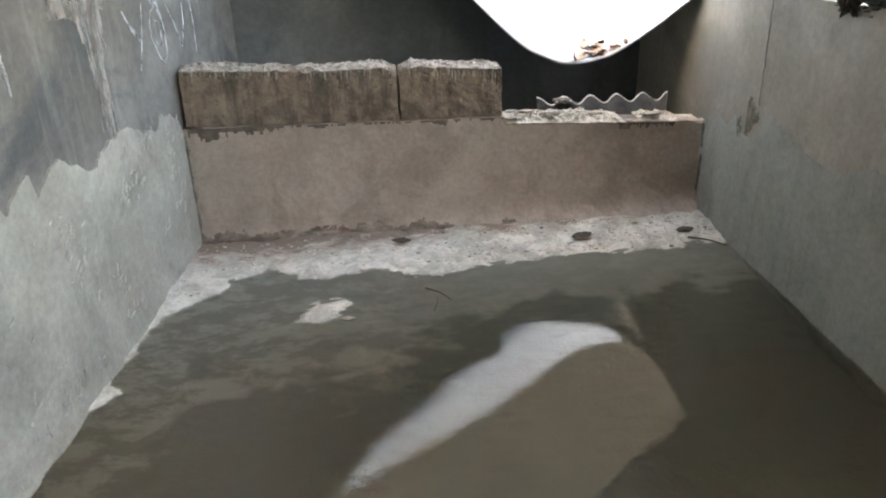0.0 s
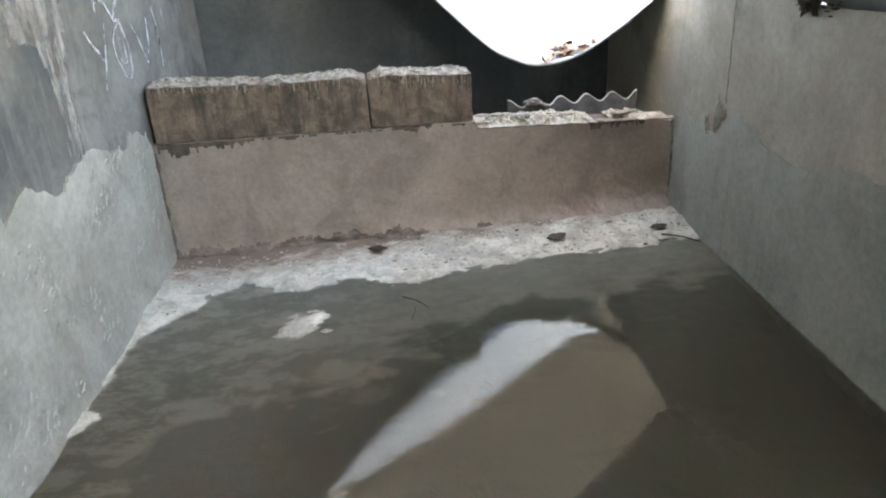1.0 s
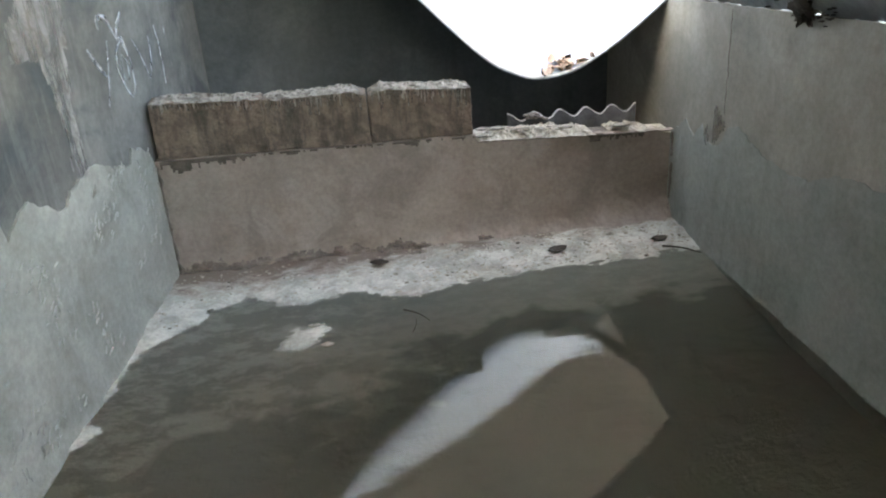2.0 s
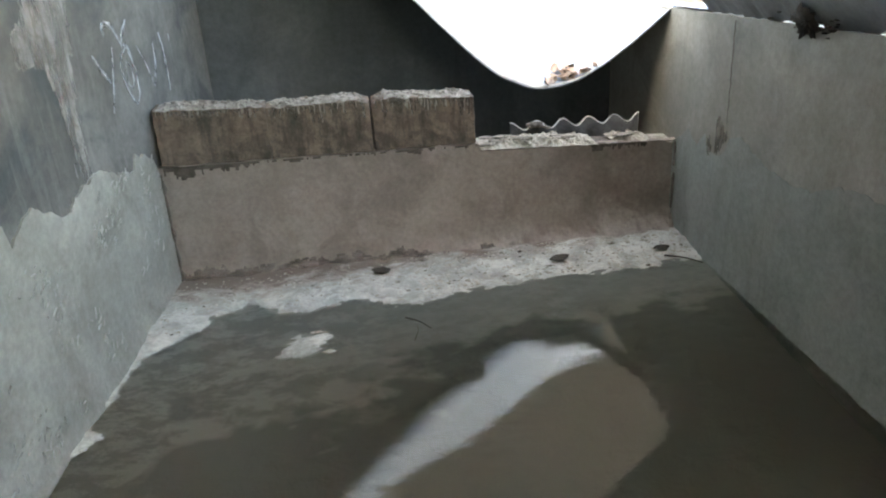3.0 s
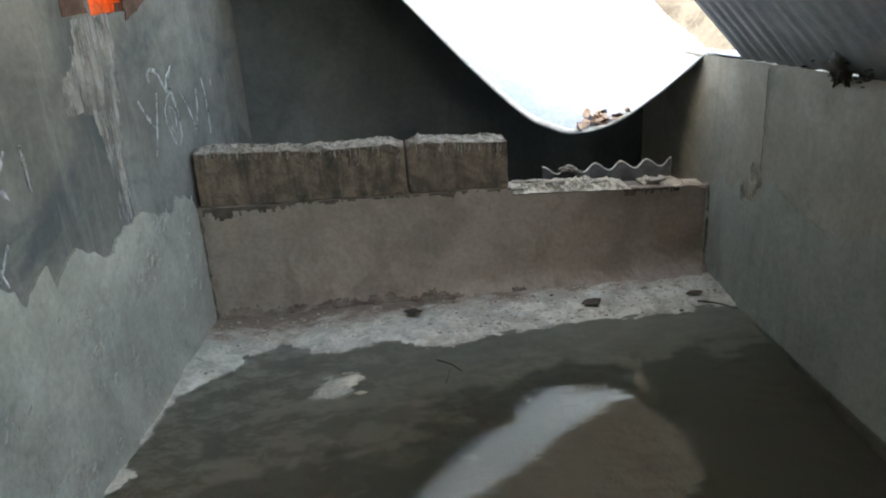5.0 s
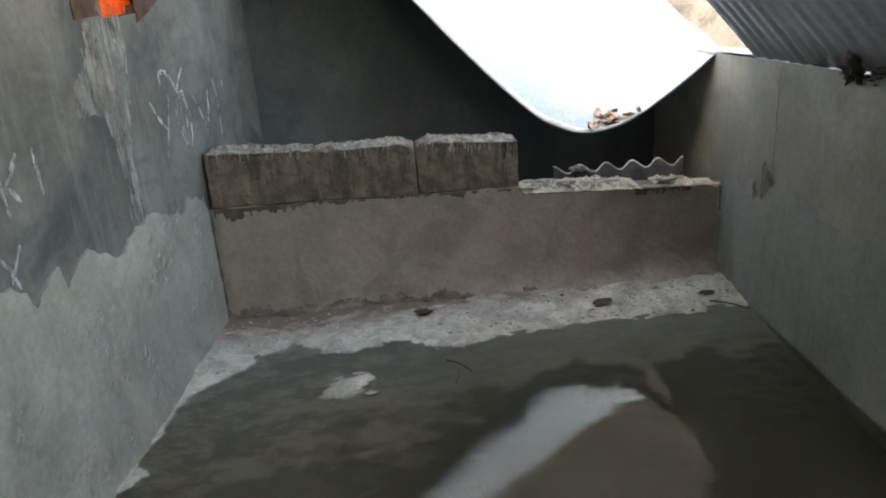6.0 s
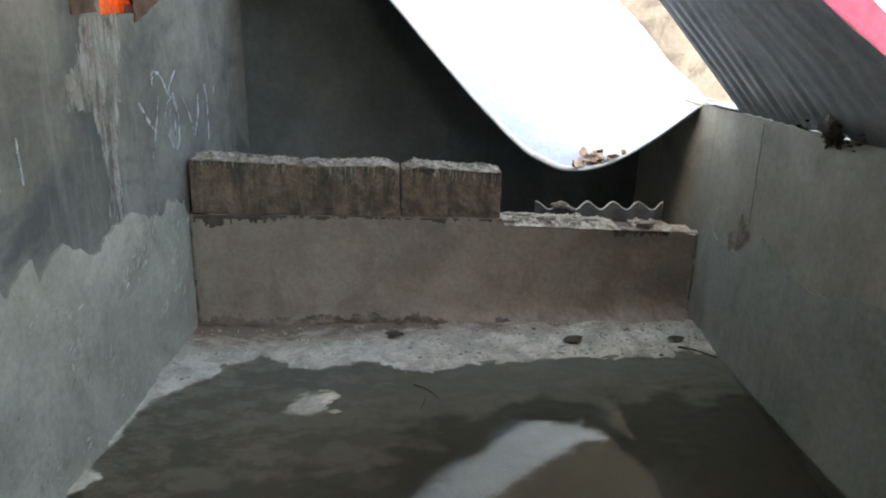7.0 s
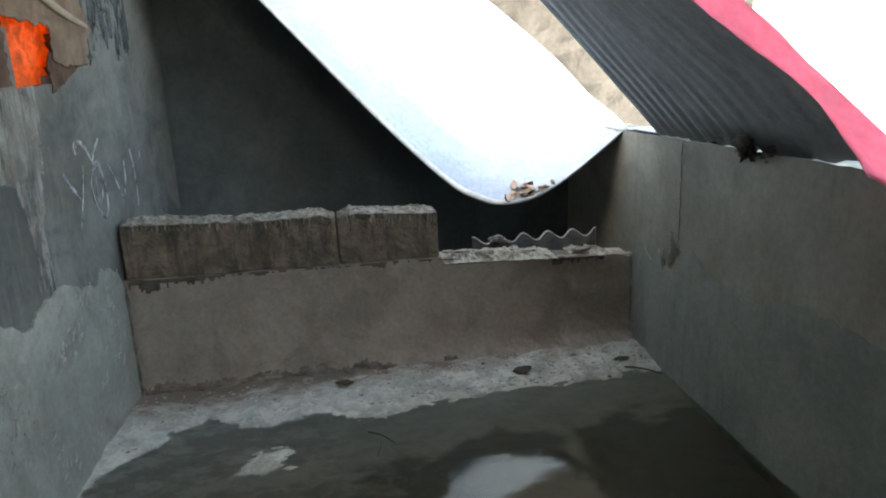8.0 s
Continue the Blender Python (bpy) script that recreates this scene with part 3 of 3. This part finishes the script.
def corner_bead(root, x, top, side, seed):
    """A rough upright bead of mortar where the partition meets a wall; side: +1 where the wall lies towards greater x."""
    rows = []
    for i in range(91):
        z = -0.03 + (top + 0.03) * i / 90
        r = 0.008 * max(0.2, 1 + 1.9 * fbm(z * 22, seed, 0, 4)) + 0.012 * math.exp(-max(0, z) / 0.03)
        rows.append([(x - side * (r * (1 - math.cos(a)) - 0.004) + 0.002 * fbm(z * 70, a, seed), -r * math.sin(a) * 1.5 + 0.004 * (a in (0.0,)), z) for a in (0.0, 0.4, 0.8, 1.2, 1.57)])
        rows[-1] = [(px, py - 0.004, pz) for px, py, pz in rows[-1]]
    sheet("corner_bead", rows, BEAD, 0.006, root, "rough brown bead of mortar in the corner")


def crumb(verts, faces, rng, at, size):
    """A flat irregular lump."""
    n, b = 6, len(verts)
    turn = rng.uniform(0, 6.28)
    for ring, (r, z) in enumerate(((1.0, -0.4), (0.75, 0.35))):
        for i in range(n):
            a = turn + 2 * math.pi * i / n
            k = size * r * rng.uniform(0.6, 1.2)
            verts.append((at[0] + k * 1.3 * math.cos(a), at[1] + k * math.sin(a), at[2] + size * z * 0.6))
    for i in range(n):
        j = (i + 1) % n
        faces.append((b + i, b + j, b + n + j, b + n + i))
    faces.append([b + n + i for i in range(n)])
    faces.append([b + i for i in reversed(range(n))])


def crust(root, x0, x1, y0, y1, base, high, seed, mat=CRUST):
    """Rough crumbs of mortar left along a top."""
    nx, ny = max(6, int((x1 - x0) / 0.005)), 22
    verts, faces = [], []
    for i in range(nx + 1):
        for j in range(ny + 1):
            x = x0 + (x1 - x0) * i / nx
            y = y0 + (y1 - y0) * j / ny
            rim = min(1, 5 * j / ny, 5 * (ny - j) / ny, 8 * i / nx, 8 * (nx - i) / nx)
            lump = 0.3 + 1.2 * abs(fbm(x * 7, y * 38, seed, 5))
            step = round(lump * 4.5) / 4.5
            z = base(x) - 0.004 + rim * high * (0.3 * lump + 0.7 * step + 0.5 * fbm(x * 60, y * 75, seed, 3))
            verts.append((x + 0.005 * fbm(x * 60, y * 60, seed + 1), y + 0.018 * fbm(x * 26, y * 9, seed + 2, 5), z))
    for i in range(nx):
        for j in range(ny):
            a = i * (ny + 1) + j
            faces.append((a, a + ny + 1, a + ny + 2, a + 1))
    n = len(verts)
    verts += [(x0, y0 + 0.01, base(x0) - 0.02), (x1, y0 + 0.01, base(x1) - 0.02), (x1, y1, base(x1) - 0.02), (x0, y1, base(x0) - 0.02)]
    faces.append((n, n + 1, n + 2, n + 3))
    mesh_object("mortar_crust", verts, faces, mat, False, root, "pale crumbling mortar")


def edge_back(x):
    """How far back the tarpaulin's front edge hangs."""
    return 0.13 + (2.05 - x) * 0.241 - 0.066 * math.exp(-((x - 1.53) / 0.11) ** 2) - 0.75 * max(0.0, 0.62 - x) ** 1.3


FRONT = spline([(0.0, 0, 2.17), (0.3, 0, 1.817), (0.598, 0, 1.468), (0.894, 0, 1.128), (1.134, 0, 0.862), (1.337, 0, 0.664), (1.4455, 0, 0.606), (1.539, 0, 0.588),
                (1.697, 0, 0.608), (1.868, 0, 0.718), (2.058, 0, 0.884)], 90)
BACK = spline([(0.12, 1.2, 2.5), (0.485, 1.1, 2.27), (0.9, 1.03, 1.97), (1.2, 1.0, 1.79), (1.49, 1.0, 1.6), (1.69, 1.0, 1.44), (1.88, 0.95, 1.27),
               (2.0, 0.8, 1.13), (2.07, 0.6, 0.995), (2.10, 0.36, 0.925), (2.075, 0.14, 0.89)], 90)


def tarp_point(i, v):
    a = Vector((FRONT[i].x, edge_back(FRONT[i].x), FRONT[i].z))
    p = a.lerp(BACK[i], v)
    p.z -= 0.45 * v * (1 - v) * (BACK[i].z - a.z)
    p.z += (0.010 * fbm(p.x * 6, v * 5, 4) + 0.004 * fbm(p.x * 24, v * 20, 6)) * math.sin(v * 3.14)
    return p


def build_tarp():
    root = tagged(new("tarpaulin"), "sagging white tarpaulin with an added black lining, stretched over a dark chamber", "tarpaulin")
    top = sheet("top_sheet", [[tarp_point(i, j / 30) for j in range(31)] for i in range(91)], TARP, 0.002, root, "white tarpaulin surface, wrinkled, in full daylight")
    hem = [[tarp_point(i, v) + Vector((0, 0, 0.003)) for v in (0.0, 0.02, 0.035)] for i in range(91)]
    sheet("hem", hem, PALE, 0.002, top, "stitched hem along the front edge")
    flap = [[Vector((2.046 + 0.13 * a / 6, 0.10 - 0.30 * b / 12, 0.886 + 0.0655 * (0.12 - 0.10 + 0.30 * b / 12) + 0.006 + 0.004 * fbm(a, b * 0.7, 5))) for b in range(13)] for a in range(7)]
    sheet("end_flap", flap, TARP, 0.002, root)
    lining = [[tarp_point(i, j / 30) - Vector((0, 0, 0.006)) for j in range(31)] for i in range(91)]
    sheet("lining", lining, BLACK, 0.002, root, "black lining added under the tarpaulin to keep the chamber dark")


REAR = 0.8          # the end wall of the covered chamber


def lining_height(x):
    """Height of the tarpaulin's underside over the chamber's end wall."""
    best = []
    for i in range(91):
        a, b = tarp_point(i, 0.0), tarp_point(i, 1.0)
        if b.y > REAR:
            v = (REAR - a.y) / (b.y - a.y)
            p = tarp_point(i, v)
            best.append((abs(p.x - x), p.z))
    return min(best)[1] if x < 1.96 else 1.06


def build_chamber():
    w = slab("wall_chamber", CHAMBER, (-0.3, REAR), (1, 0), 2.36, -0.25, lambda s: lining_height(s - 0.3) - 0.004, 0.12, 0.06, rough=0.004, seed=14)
    tagged(w, "plastered end wall of the covered chamber, painted dark for shade", "wall", kind="structure")


SLOPE = 47


def roof_point(up, y, lift=0.0):
    """A point of the leaning roof: up along its slope from the wall's top, at y along the wall."""
    c, s = math.cos(radians(SLOPE)), math.sin(radians(SLOPE))
    foot = Vector((2.05, y, 0.905 + 0.0655 * (-0.17 - y)))
    return foot + Vector((-c, 0, s)) * up + Vector((s, 0, c)) * lift


PINK_INNER = [(-0.1, -1.32), (-0.022, -1.325), (0.122, -1.346), (0.265, -1.363), (0.338, -1.323), (0.479, -1.235), (0.575, -1.178), (0.8, -1.16), (1.2, -1.24), (3.6, -1.26)]
PINK_OUTER = [(-0.1, -1.58), (0.0, -1.56), (0.175, -1.506), (0.268, -1.458), (0.342, -1.448), (0.44, -1.416), (0.551, -1.378), (0.8, -1.36), (1.2, -1.42), (3.6, -1.44)]


def build_roof():
    rows = []
    n = 216
    for i in range(n + 1):
        row = []
        for j in range(25):
            y = -0.17 - (-between(PINK_INNER, 3.6 * j / 24) - 0.15) * i / n
            w = (0.0026 if i < 0.34 * n else 0.0008 + 0.001 * max(0, fbm(y * 3, j * 0.1, 5))) * math.cos((y + 0.17) / 0.076 * 2 * math.pi)
            low = -0.012 + 0.012 * fbm(y * 9, 2) + 0.05 * max(0, (-1.15 - y) / 0.3)
            row.append(roof_point(low + (3.6 - low) * j / 24, y, 0.009 + w + 0.006 * fbm(y * 5, j * 0.25)))
        rows.append(row)
    ob = sheet("roof_sheet", rows, ROOFM, 0.002)
    tagged(ob, "dark corrugated metal roofing sheet leaning over the tank wall", "roof sheet")
    rows = []
    for i in range(61):
        up = -0.1 + 2.6 * i / 60
        inner = between(PINK_INNER, up) + 0.006 * fbm(up * 9, 2)
        wide = inner - between(PINK_OUTER, up) + 0.008 * fbm(up * 7, 3)
        rows.append([roof_point(up, inner - wide * j / 8, -0.012 - 0.015 * math.sin(j / 8 * 3.1) + 0.008 * fbm(up * 6, j * 0.4, 3)) for j in range(9)])
    ob = sheet("pink_sheet", rows, PINK, 0.002)
    tagged(ob, "pink plastic sheet folded over the edge of the roofing", "plastic sheet")
    # a dark tangle of scrap caught where the roofing meets the wall
    rng = random.Random(8)
    root = tagged(new("scrap_clump"), "dark clump of scrap caught under the roofing on the wall", "debris")
    bm = bmesh.new()
    bmesh.ops.create_icosphere(bm, subdivisions=4, radius=1)
    for v in bm.verts:
        k = 1 + 0.9 * fbm(v.co.x * 3.6, v.co.y * 3.6, v.co.z * 3.6, 5)
        v.co = Vector((2.025 - 0.035 * v.co.z + v.co.x * 0.014 * k, -0.83 - 0.03 * v.co.z + v.co.y * 0.042 * k, 0.957 + v.co.z * 0.042 * k))
    part("mass", bm, DARKLEAF, root)
    verts, faces = [], []
    for _ in range(40):
        crumb(verts, faces, rng, (2.03 + rng.uniform(-0.005, 0.02), rng.gauss(-0.84, 0.07), 0.957 + rng.gauss(0, 0.012)), rng.uniform(0.004, 0.009))
    ob = mesh_object("shreds", verts, faces, DARKLEAF, False, root)
    ob["kind"] = "stuff"


def build_offcut():
    root = tagged(new("corrugated_offcut"), "grey corrugated fibre cement offcut standing behind the partition", "offcut")

    def wave(x):
        return math.cos((x - 1.397) / 0.112 * 2 * math.pi)

    def top(x):
        return 0.444 + 0.0145 * wave(x) - 0.01 * (x - 1.4)
    xs = [1.395 + 0.56 * i / 110 for i in range(111)]
    sheet("sheet", [[Vector((x, 0.19 + 0.01 * wave(x) - 0.02 * j / 4, 0.02 + (top(x) - 0.022) * j / 4)) for j in range(5)] for x in xs], FIBRE, 0.006, root)
    sheet("top_edge", [[Vector((x, 0.17 + 0.01 * wave(x) + d, top(x))) for d in (-0.003, 0.003)] for x in xs], PALE, 0.004, root, "pale top edge")


def stroke(name, points, width, parent):
    """A chalk line on the long wall, thinning at its ends."""
    line = spline([(0, y, z) for y, z in points], 10 * (len(points) - 1))
    rows = []
    for i, p in enumerate(line):
        q = line[min(i + 1, len(line) - 1)] - line[max(i - 1, 0)]
        side = Vector((0, -q.z, q.y)).normalized() * width * (0.55 + 0.6 * math.sin(math.pi * i / (len(line) - 1))) * (1 + 0.5 * fbm(i * 0.4, p.y * 9))
        rows.append([on_wall(p.y + side.y * a, p.z + side.z * a, 0.0022) for a in (-0.5, 0.5)])
    sheet(name, rows, CHALK, 0.0004, parent)


def build_flakes():
    """Trowel flecks and lifted crumbs of plaster on the newer coat."""
    rng = random.Random(12)
    wall = bpy.data.objects["wall_west"]
    for name, mat, count, tone in (("plaster_flakes", FLECK, 260, "lifted plaster flecks"),):
        verts, faces = [], []
        while len(verts) < 10 * count:
            y, z = rng.uniform(-1.5, -0.03), rng.uniform(0.0, 0.56)
            if fbm(y * 5, z * 5, 17, 3) < 0.05 + 0.3 * rng.random():
                continue
            long, wide = rng.uniform(0.007, 0.036), rng.uniform(0.0005, 0.0014)
            a = rng.gauss(0.95, 0.5)
            b = len(verts)
            bend = rng.uniform(-0.7, 0.7)
            for k in range(5):
                u = k / 4 - 0.5
                for sgn in (-1, 1):
                    w = wide * math.cos(u * 2.8) * sgn
                    dy = u * long * math.cos(a + bend * u) - w * math.sin(a)
                    dz = u * long * math.sin(a + bend * u) + w * math.cos(a)
                    verts.append(tuple(on_wall(y + dy, z + dz, 0.0085 + 0.004 * (sgn < 0))))
            for k in range(4):
                c = b + 2 * k
                faces.append((c, c + 1, c + 3, c + 2))
        ob = mesh_object(name, verts, faces, mat, False, wall, tone)
        ob["kind"] = "stuff"
        m = ob.modifiers.new("thickness", "SOLIDIFY")
        m.thickness, m.offset = 0.0014, 0
    east = bpy.data.objects["wall_east"]
    rows = []
    for i in range(41):
        z = 0.905 - 0.36 * i / 40
        y = -0.40 + 0.006 * fbm(z * 30, 2) - 0.02 * (0.9 - z)
        w = 0.0022 * (1 + 0.8 * fbm(z * 60, 5))
        rows.append([Vector((2.0445, y - w, z)), Vector((2.0445, y + w, z))])
    sheet("crack", rows, SOIL, 0.001, east, "thin dark crack")
    rng = random.Random(2)
    verts, faces = [], []
    for _ in range(26):
        crumb(verts, faces, rng, (1.50 + rng.gauss(0, 0.02), 0.155 + rng.uniform(-0.02, 0.02), 0.447 + rng.uniform(-0.012, 0.012)), rng.uniform(0.006, 0.014))
    tagged(mesh_object("mortar_lump", verts, faces, JOINT, False), "small dark lump of mortar stuck to the corrugated offcut", "rubble", kind="stuff")


def build_writing():
    root = tagged(new("chalk_writing"), "faint white chalk strokes scrawled on the grey wall", "graffiti")
    for width, points in (
            (0.018, [(-0.205, 0.985), (-0.201, 1.017), (-0.141, 1.011), (-0.078, 0.927)]),
            (0.016, [(-0.007, 1.01), (-0.056, 0.973), (-0.083, 0.938)]),
            (0.014, [(-0.083, 0.935), (-0.039, 0.925), (-0.015, 0.87)]),
            (0.015, [(-0.045, 0.93), (-0.11, 0.893), (-0.121, 0.835), (-0.09, 0.765), (-0.052, 0.728)]),
            (0.013, [(-0.044, 0.91), (-0.01, 0.841), (-0.015, 0.757), (-0.052, 0.728)]),
            (0.009, [(-0.085, 0.87), (-0.09, 0.81), (-0.05, 0.79), (-0.04, 0.85), (-0.075, 0.88)]),
            (0.017, [(-0.317, 0.944), (-0.274, 0.888), (-0.222, 0.838)]),
            (0.011, [(-0.163, 0.943), (-0.204, 0.843), (-0.254, 0.746)]),
            (0.016, [(0.197, 0.897), (0.186, 0.822), (0.136, 0.743)]),
            (0.014, [(0.273, 0.922), (0.292, 0.823), (0.281, 0.697)]),
            (0.008, [(0.37, 0.9), (0.375, 0.885), (0.37, 0.87)]),
            (0.009, [(0.037, 0.916), (0.09, 0.842), (0.141, 0.753)]),
            (0.016, [(-1.149, 0.989), (-1.143, 0.92), (-1.139, 0.843)]),
            (0.013, [(-1.061, 0.978), (-1.096, 0.94), (-1.129, 0.916)]),
            (0.013, [(-1.118, 0.912), (-1.102, 0.886), (-1.084, 0.864)]),
            (0.014, [(-0.995, 0.975), (-0.994, 0.911), (-0.993, 0.855)]),
            (0.012, [(-1.219, 0.773), (-1.195, 0.738), (-1.171, 0.677)]),
            (0.012, [(-1.132, 0.777), (-1.166, 0.74), (-1.203, 0.699)])):
        stroke("chalk_stroke", points, width, root)


def build_hole():
    orange = []
    for i in range(41):
        y = -0.62 + 0.5 * i / 40
        orange.append([on_wall(y, 1.19 + 0.45 * j / 40, -0.03 + 0.016 * fbm(y * 14, j * 0.22, 4, 4) - 0.016 * abs(fbm(y * 9 + j * 0.3, j * 0.1, 2))) for j in range(41)])
    tagged(sheet("orange_sheet", orange, ORANGE, 0.0015), "crumpled orange plastic sheet behind the broken hole in the wall", "plastic sheet")
    root = tagged(new("torn_board"), "torn brown board hanging over the hole in the wall", "board")

    def torn(name, y0, y1, z0, z1, out, keep, curl, label, mat):
        n = 130
        verts, faces = [], []
        for i in range(n + 1):
            for j in range(n + 1):
                y, z = y0 + (y1 - y0) * i / n, z0 + (z1 - z0) * j / n
                verts.append(tuple(on_wall(y + 0.003 * fbm(i, j), z + 0.003 * fbm(j, i, 4), out + curl(y, z) + 0.003 * fbm(y * 14, z * 14, 6))))
        for i in range(n):
            for j in range(n):
                if keep(y0 + (y1 - y0) * (i + 0.5) / n, z0 + (z1 - z0) * (j + 0.5) / n):
                    a = i * (n + 1) + j
                    faces.append((a, a + n + 1, a + n + 2, a + 1))
        ob = mesh_object(name, verts, faces, mat, True, root, label)
        m = ob.modifiers.new("thickness", "SOLIDIFY")
        m.thickness = 0.003

    def panel(y, z):
        left = -0.255 + 0.03 * fbm(z * 18, 3) if z < 1.40 - 0.12 * (y + 0.27) + 0.012 * fbm(y * 25, 6) else -0.62
        right = 0.03 - 0.5 * max(0, 1.37 - z) - 0.5 * max(0, z - 1.40) + 0.03 * fbm(z * 22, 8)
        return left < y < right and z > 1.268 + 0.25 * max(0, -0.16 - y) + 0.012 * fbm(y * 25, 9)
    torn("panel", -0.62, 0.06, 1.24, 1.70, 0.007, panel, lambda y, z: 0.008 * max(0, (y + 0.12) / 0.15), "brown torn board", RUST)
    torn("lower_shred", -0.31, -0.02, 1.18, 1.32, 0.004, lambda y, z: z > 1.2 + 0.32 * max(0, y + 0.26) + 0.012 * fbm(y * 30, 2) and y > -0.285 + 0.015 * fbm(z * 30, 5),
         lambda y, z: 0.0, "dark brown torn shred", DARKRUST)
    torn("side_shred", -0.66, -0.48, 1.24, 1.42, 0.004, lambda y, z: y < -0.525 + 0.035 * fbm(z * 16, 9), lambda y, z: 0.0, "dark brown torn shred", DARKRUST)
    line = spline([(0, -0.36, 1.53), (0, -0.24, 1.475), (0, -0.1, 1.425), (0, 0.025, 1.392)], 24)
    rows = []
    for i, p in enumerate(line):
        r = 0.022 * (1 - 0.6 * i / 24)
        rows.append([on_wall(p.y, p.z + r * math.cos(a * 0.55), 0.014 + 0.5 * r * math.sin(a * 0.55)) for a in range(9)])
    sheet("rolled_edge", rows, ROLLED, 0.002, root, "pale rolled upper edge")


def leaf_mesh(mat, seed):
    rng = random.Random(seed)
    n = 10
    verts, faces = [], []
    for i in range(n + 1):
        u = i / n
        w = 0.30 * math.sin(math.pi * u) ** 0.8 * (1 + 0.2 * rng.uniform(-1, 1))
        lift = 0.25 * (u - 0.5) ** 2 * rng.uniform(0.6, 1.4)
        verts += [(u - 0.5, -w, lift + 0.1), (u - 0.5, 0, lift), (u - 0.5, w, lift + 0.12)]
    for i in range(n):
        for k in (0, 1):
            a = 3 * i + k
            faces.append((a, a + 3, a + 4, a + 1))
    ob = mesh_object("dry_leaf", verts, faces, mat)
    m = ob.modifiers.new("thickness", "SOLIDIFY")
    m.thickness = 0.02
    return ob


def build_litter():
    rng = random.Random(3)
    for k, (x, y, size, turn) in enumerate(((1.495, -0.212, 0.085, 12), (0.79, -0.15, 0.075, -10), (1.917, -0.217, 0.07, 2))):
        ob = leaf_mesh(DARKLEAF, k)
        ob.matrix_world = pose(x, y, ledge_height(x, y) + 0.004, 0, 0, turn) @ Matrix.Diagonal((size, size, size * 0.7, 1))
        tagged(ob, "dark withered leaf on the pale mortar ledge", "leaf", "leaves on the ledge")
    for k in range(24):
        u = min(74, max(62, round(rng.gauss(67.5, 2.6))))
        p = tarp_point(u, min(0.2, abs(rng.gauss(0.06, 0.05)) + 0.015))
        p.x += rng.uniform(-0.01, 0.01)
        ob = leaf_mesh(LEAF if k % 6 else DARKLEAF, 20 + k)
        size = rng.uniform(0.035, 0.065)
        ob.matrix_world = pose(p.x, p.y, p.z + rng.uniform(0.004, 0.018), rng.uniform(-40, 60), rng.uniform(-40, 40), rng.uniform(0, 360)) @ Matrix.Diagonal((size, size, size, 1))
        tagged(ob, "curled dry brown leaf lying in the tarpaulin's sag", "leaf", "leaves on the tarpaulin")
    for a, b, r in (((1.905, -0.275, ledge_height(1.905, -0.275) + 0.004), (2.02, -0.375, WATER + 0.012), 0.004), ((0.845, -0.505, WATER + 0.006), (0.925, -0.6, WATER + 0.004), 0.003),
                    ((0.86, -0.66, WATER + 0.003), (0.88, -0.58, WATER + 0.006), 0.0025)):
        pts = spline([a, (Vector(a) + Vector(b)) / 2 + Vector((0.006, 0.004, 0.003)), b], 12)
        verts, faces = [], []
        for i, p in enumerate(pts):
            for j in range(6):
                c = 2 * math.pi * j / 6
                rr = r * (1 - 0.5 * i / 12)
                verts.append((p.x + rr * 0.8 * math.cos(c), p.y + rr * 0.6 * math.cos(c), p.z + rr * math.sin(c)))
        for i in range(12):
            for j in range(6):
                faces.append((i * 6 + j, i * 6 + (j + 1) % 6, (i + 1) * 6 + (j + 1) % 6, (i + 1) * 6 + j))
        faces += [tuple(range(6)), tuple(72 + j for j in range(6))]
        tagged(mesh_object("twig", verts, faces, DARKLEAF), "thin dark twig lying by the water's edge", "twig", "twigs")
    for x, y, size in ((0.53, -0.52, 0.014), (0.56, -0.53, 0.01), (0.57, -0.66, 0.016)):
        n = 14
        ring = [(x + size * 1.5 * rng.uniform(0.55, 1.15) * math.cos(2 * math.pi * i / n), y + size * rng.uniform(0.5, 1.15) * math.sin(2 * math.pi * i / n)) for i in range(n)]
        up = WATER + 0.0015
        verts = [(x + 0.5 * (a - x), y + 0.5 * (b - y), up - 0.016) for a, b in ring] + [(a, b, up) for a, b in ring] + [(x, y, up + 0.001)]
        faces = [(i, (i + 1) % n, n + (i + 1) % n, n + i) for i in range(n)] + [(n + i, n + (i + 1) % n, 2 * n) for i in range(n)]
        tagged(mesh_object("mortar_flake", verts, faces, CRUST, False), "pale mortar flake standing out of the shallow water",
               "rubble", "mortar flakes in the water")
    verts, faces, dark_v, dark_f = [], [], [], []
    k = 0
    while k < 1500:
        x, y = rng.uniform(-0.05, 2.03), rng.uniform(-0.45, -0.06)
        d = shore(x, y)
        if d < 0.015 or x < wall_x(y) + 0.03 or (x < 0.9 and rng.random() < 0.6):
            continue
        size = rng.uniform(0.0015, 0.005) if rng.random() < 0.85 else rng.uniform(0.005, 0.009)
        zz = WATER + 0.003 + min(0.022, d * 0.09) + 0.001
        crumb(*((verts, faces) if rng.random() < 0.955 else (dark_v, dark_f)), rng, (x, y, zz), size)
        k += 1
    tagged(mesh_object("mortar_chips", verts, faces, CRUST, False), "pale mortar chips scattered over the dry ledge", "rubble", kind="stuff")
    tagged(mesh_object("dirt_specks", dark_v, dark_f, SOIL, False), "dark crumbs of dirt scattered over the dry ledge", "rubble", kind="stuff")


build_floor()
build_walls()
build_partition()
build_tarp()
build_chamber()
build_roof()
build_offcut()
build_hole()
build_flakes()
build_writing()
build_litter()
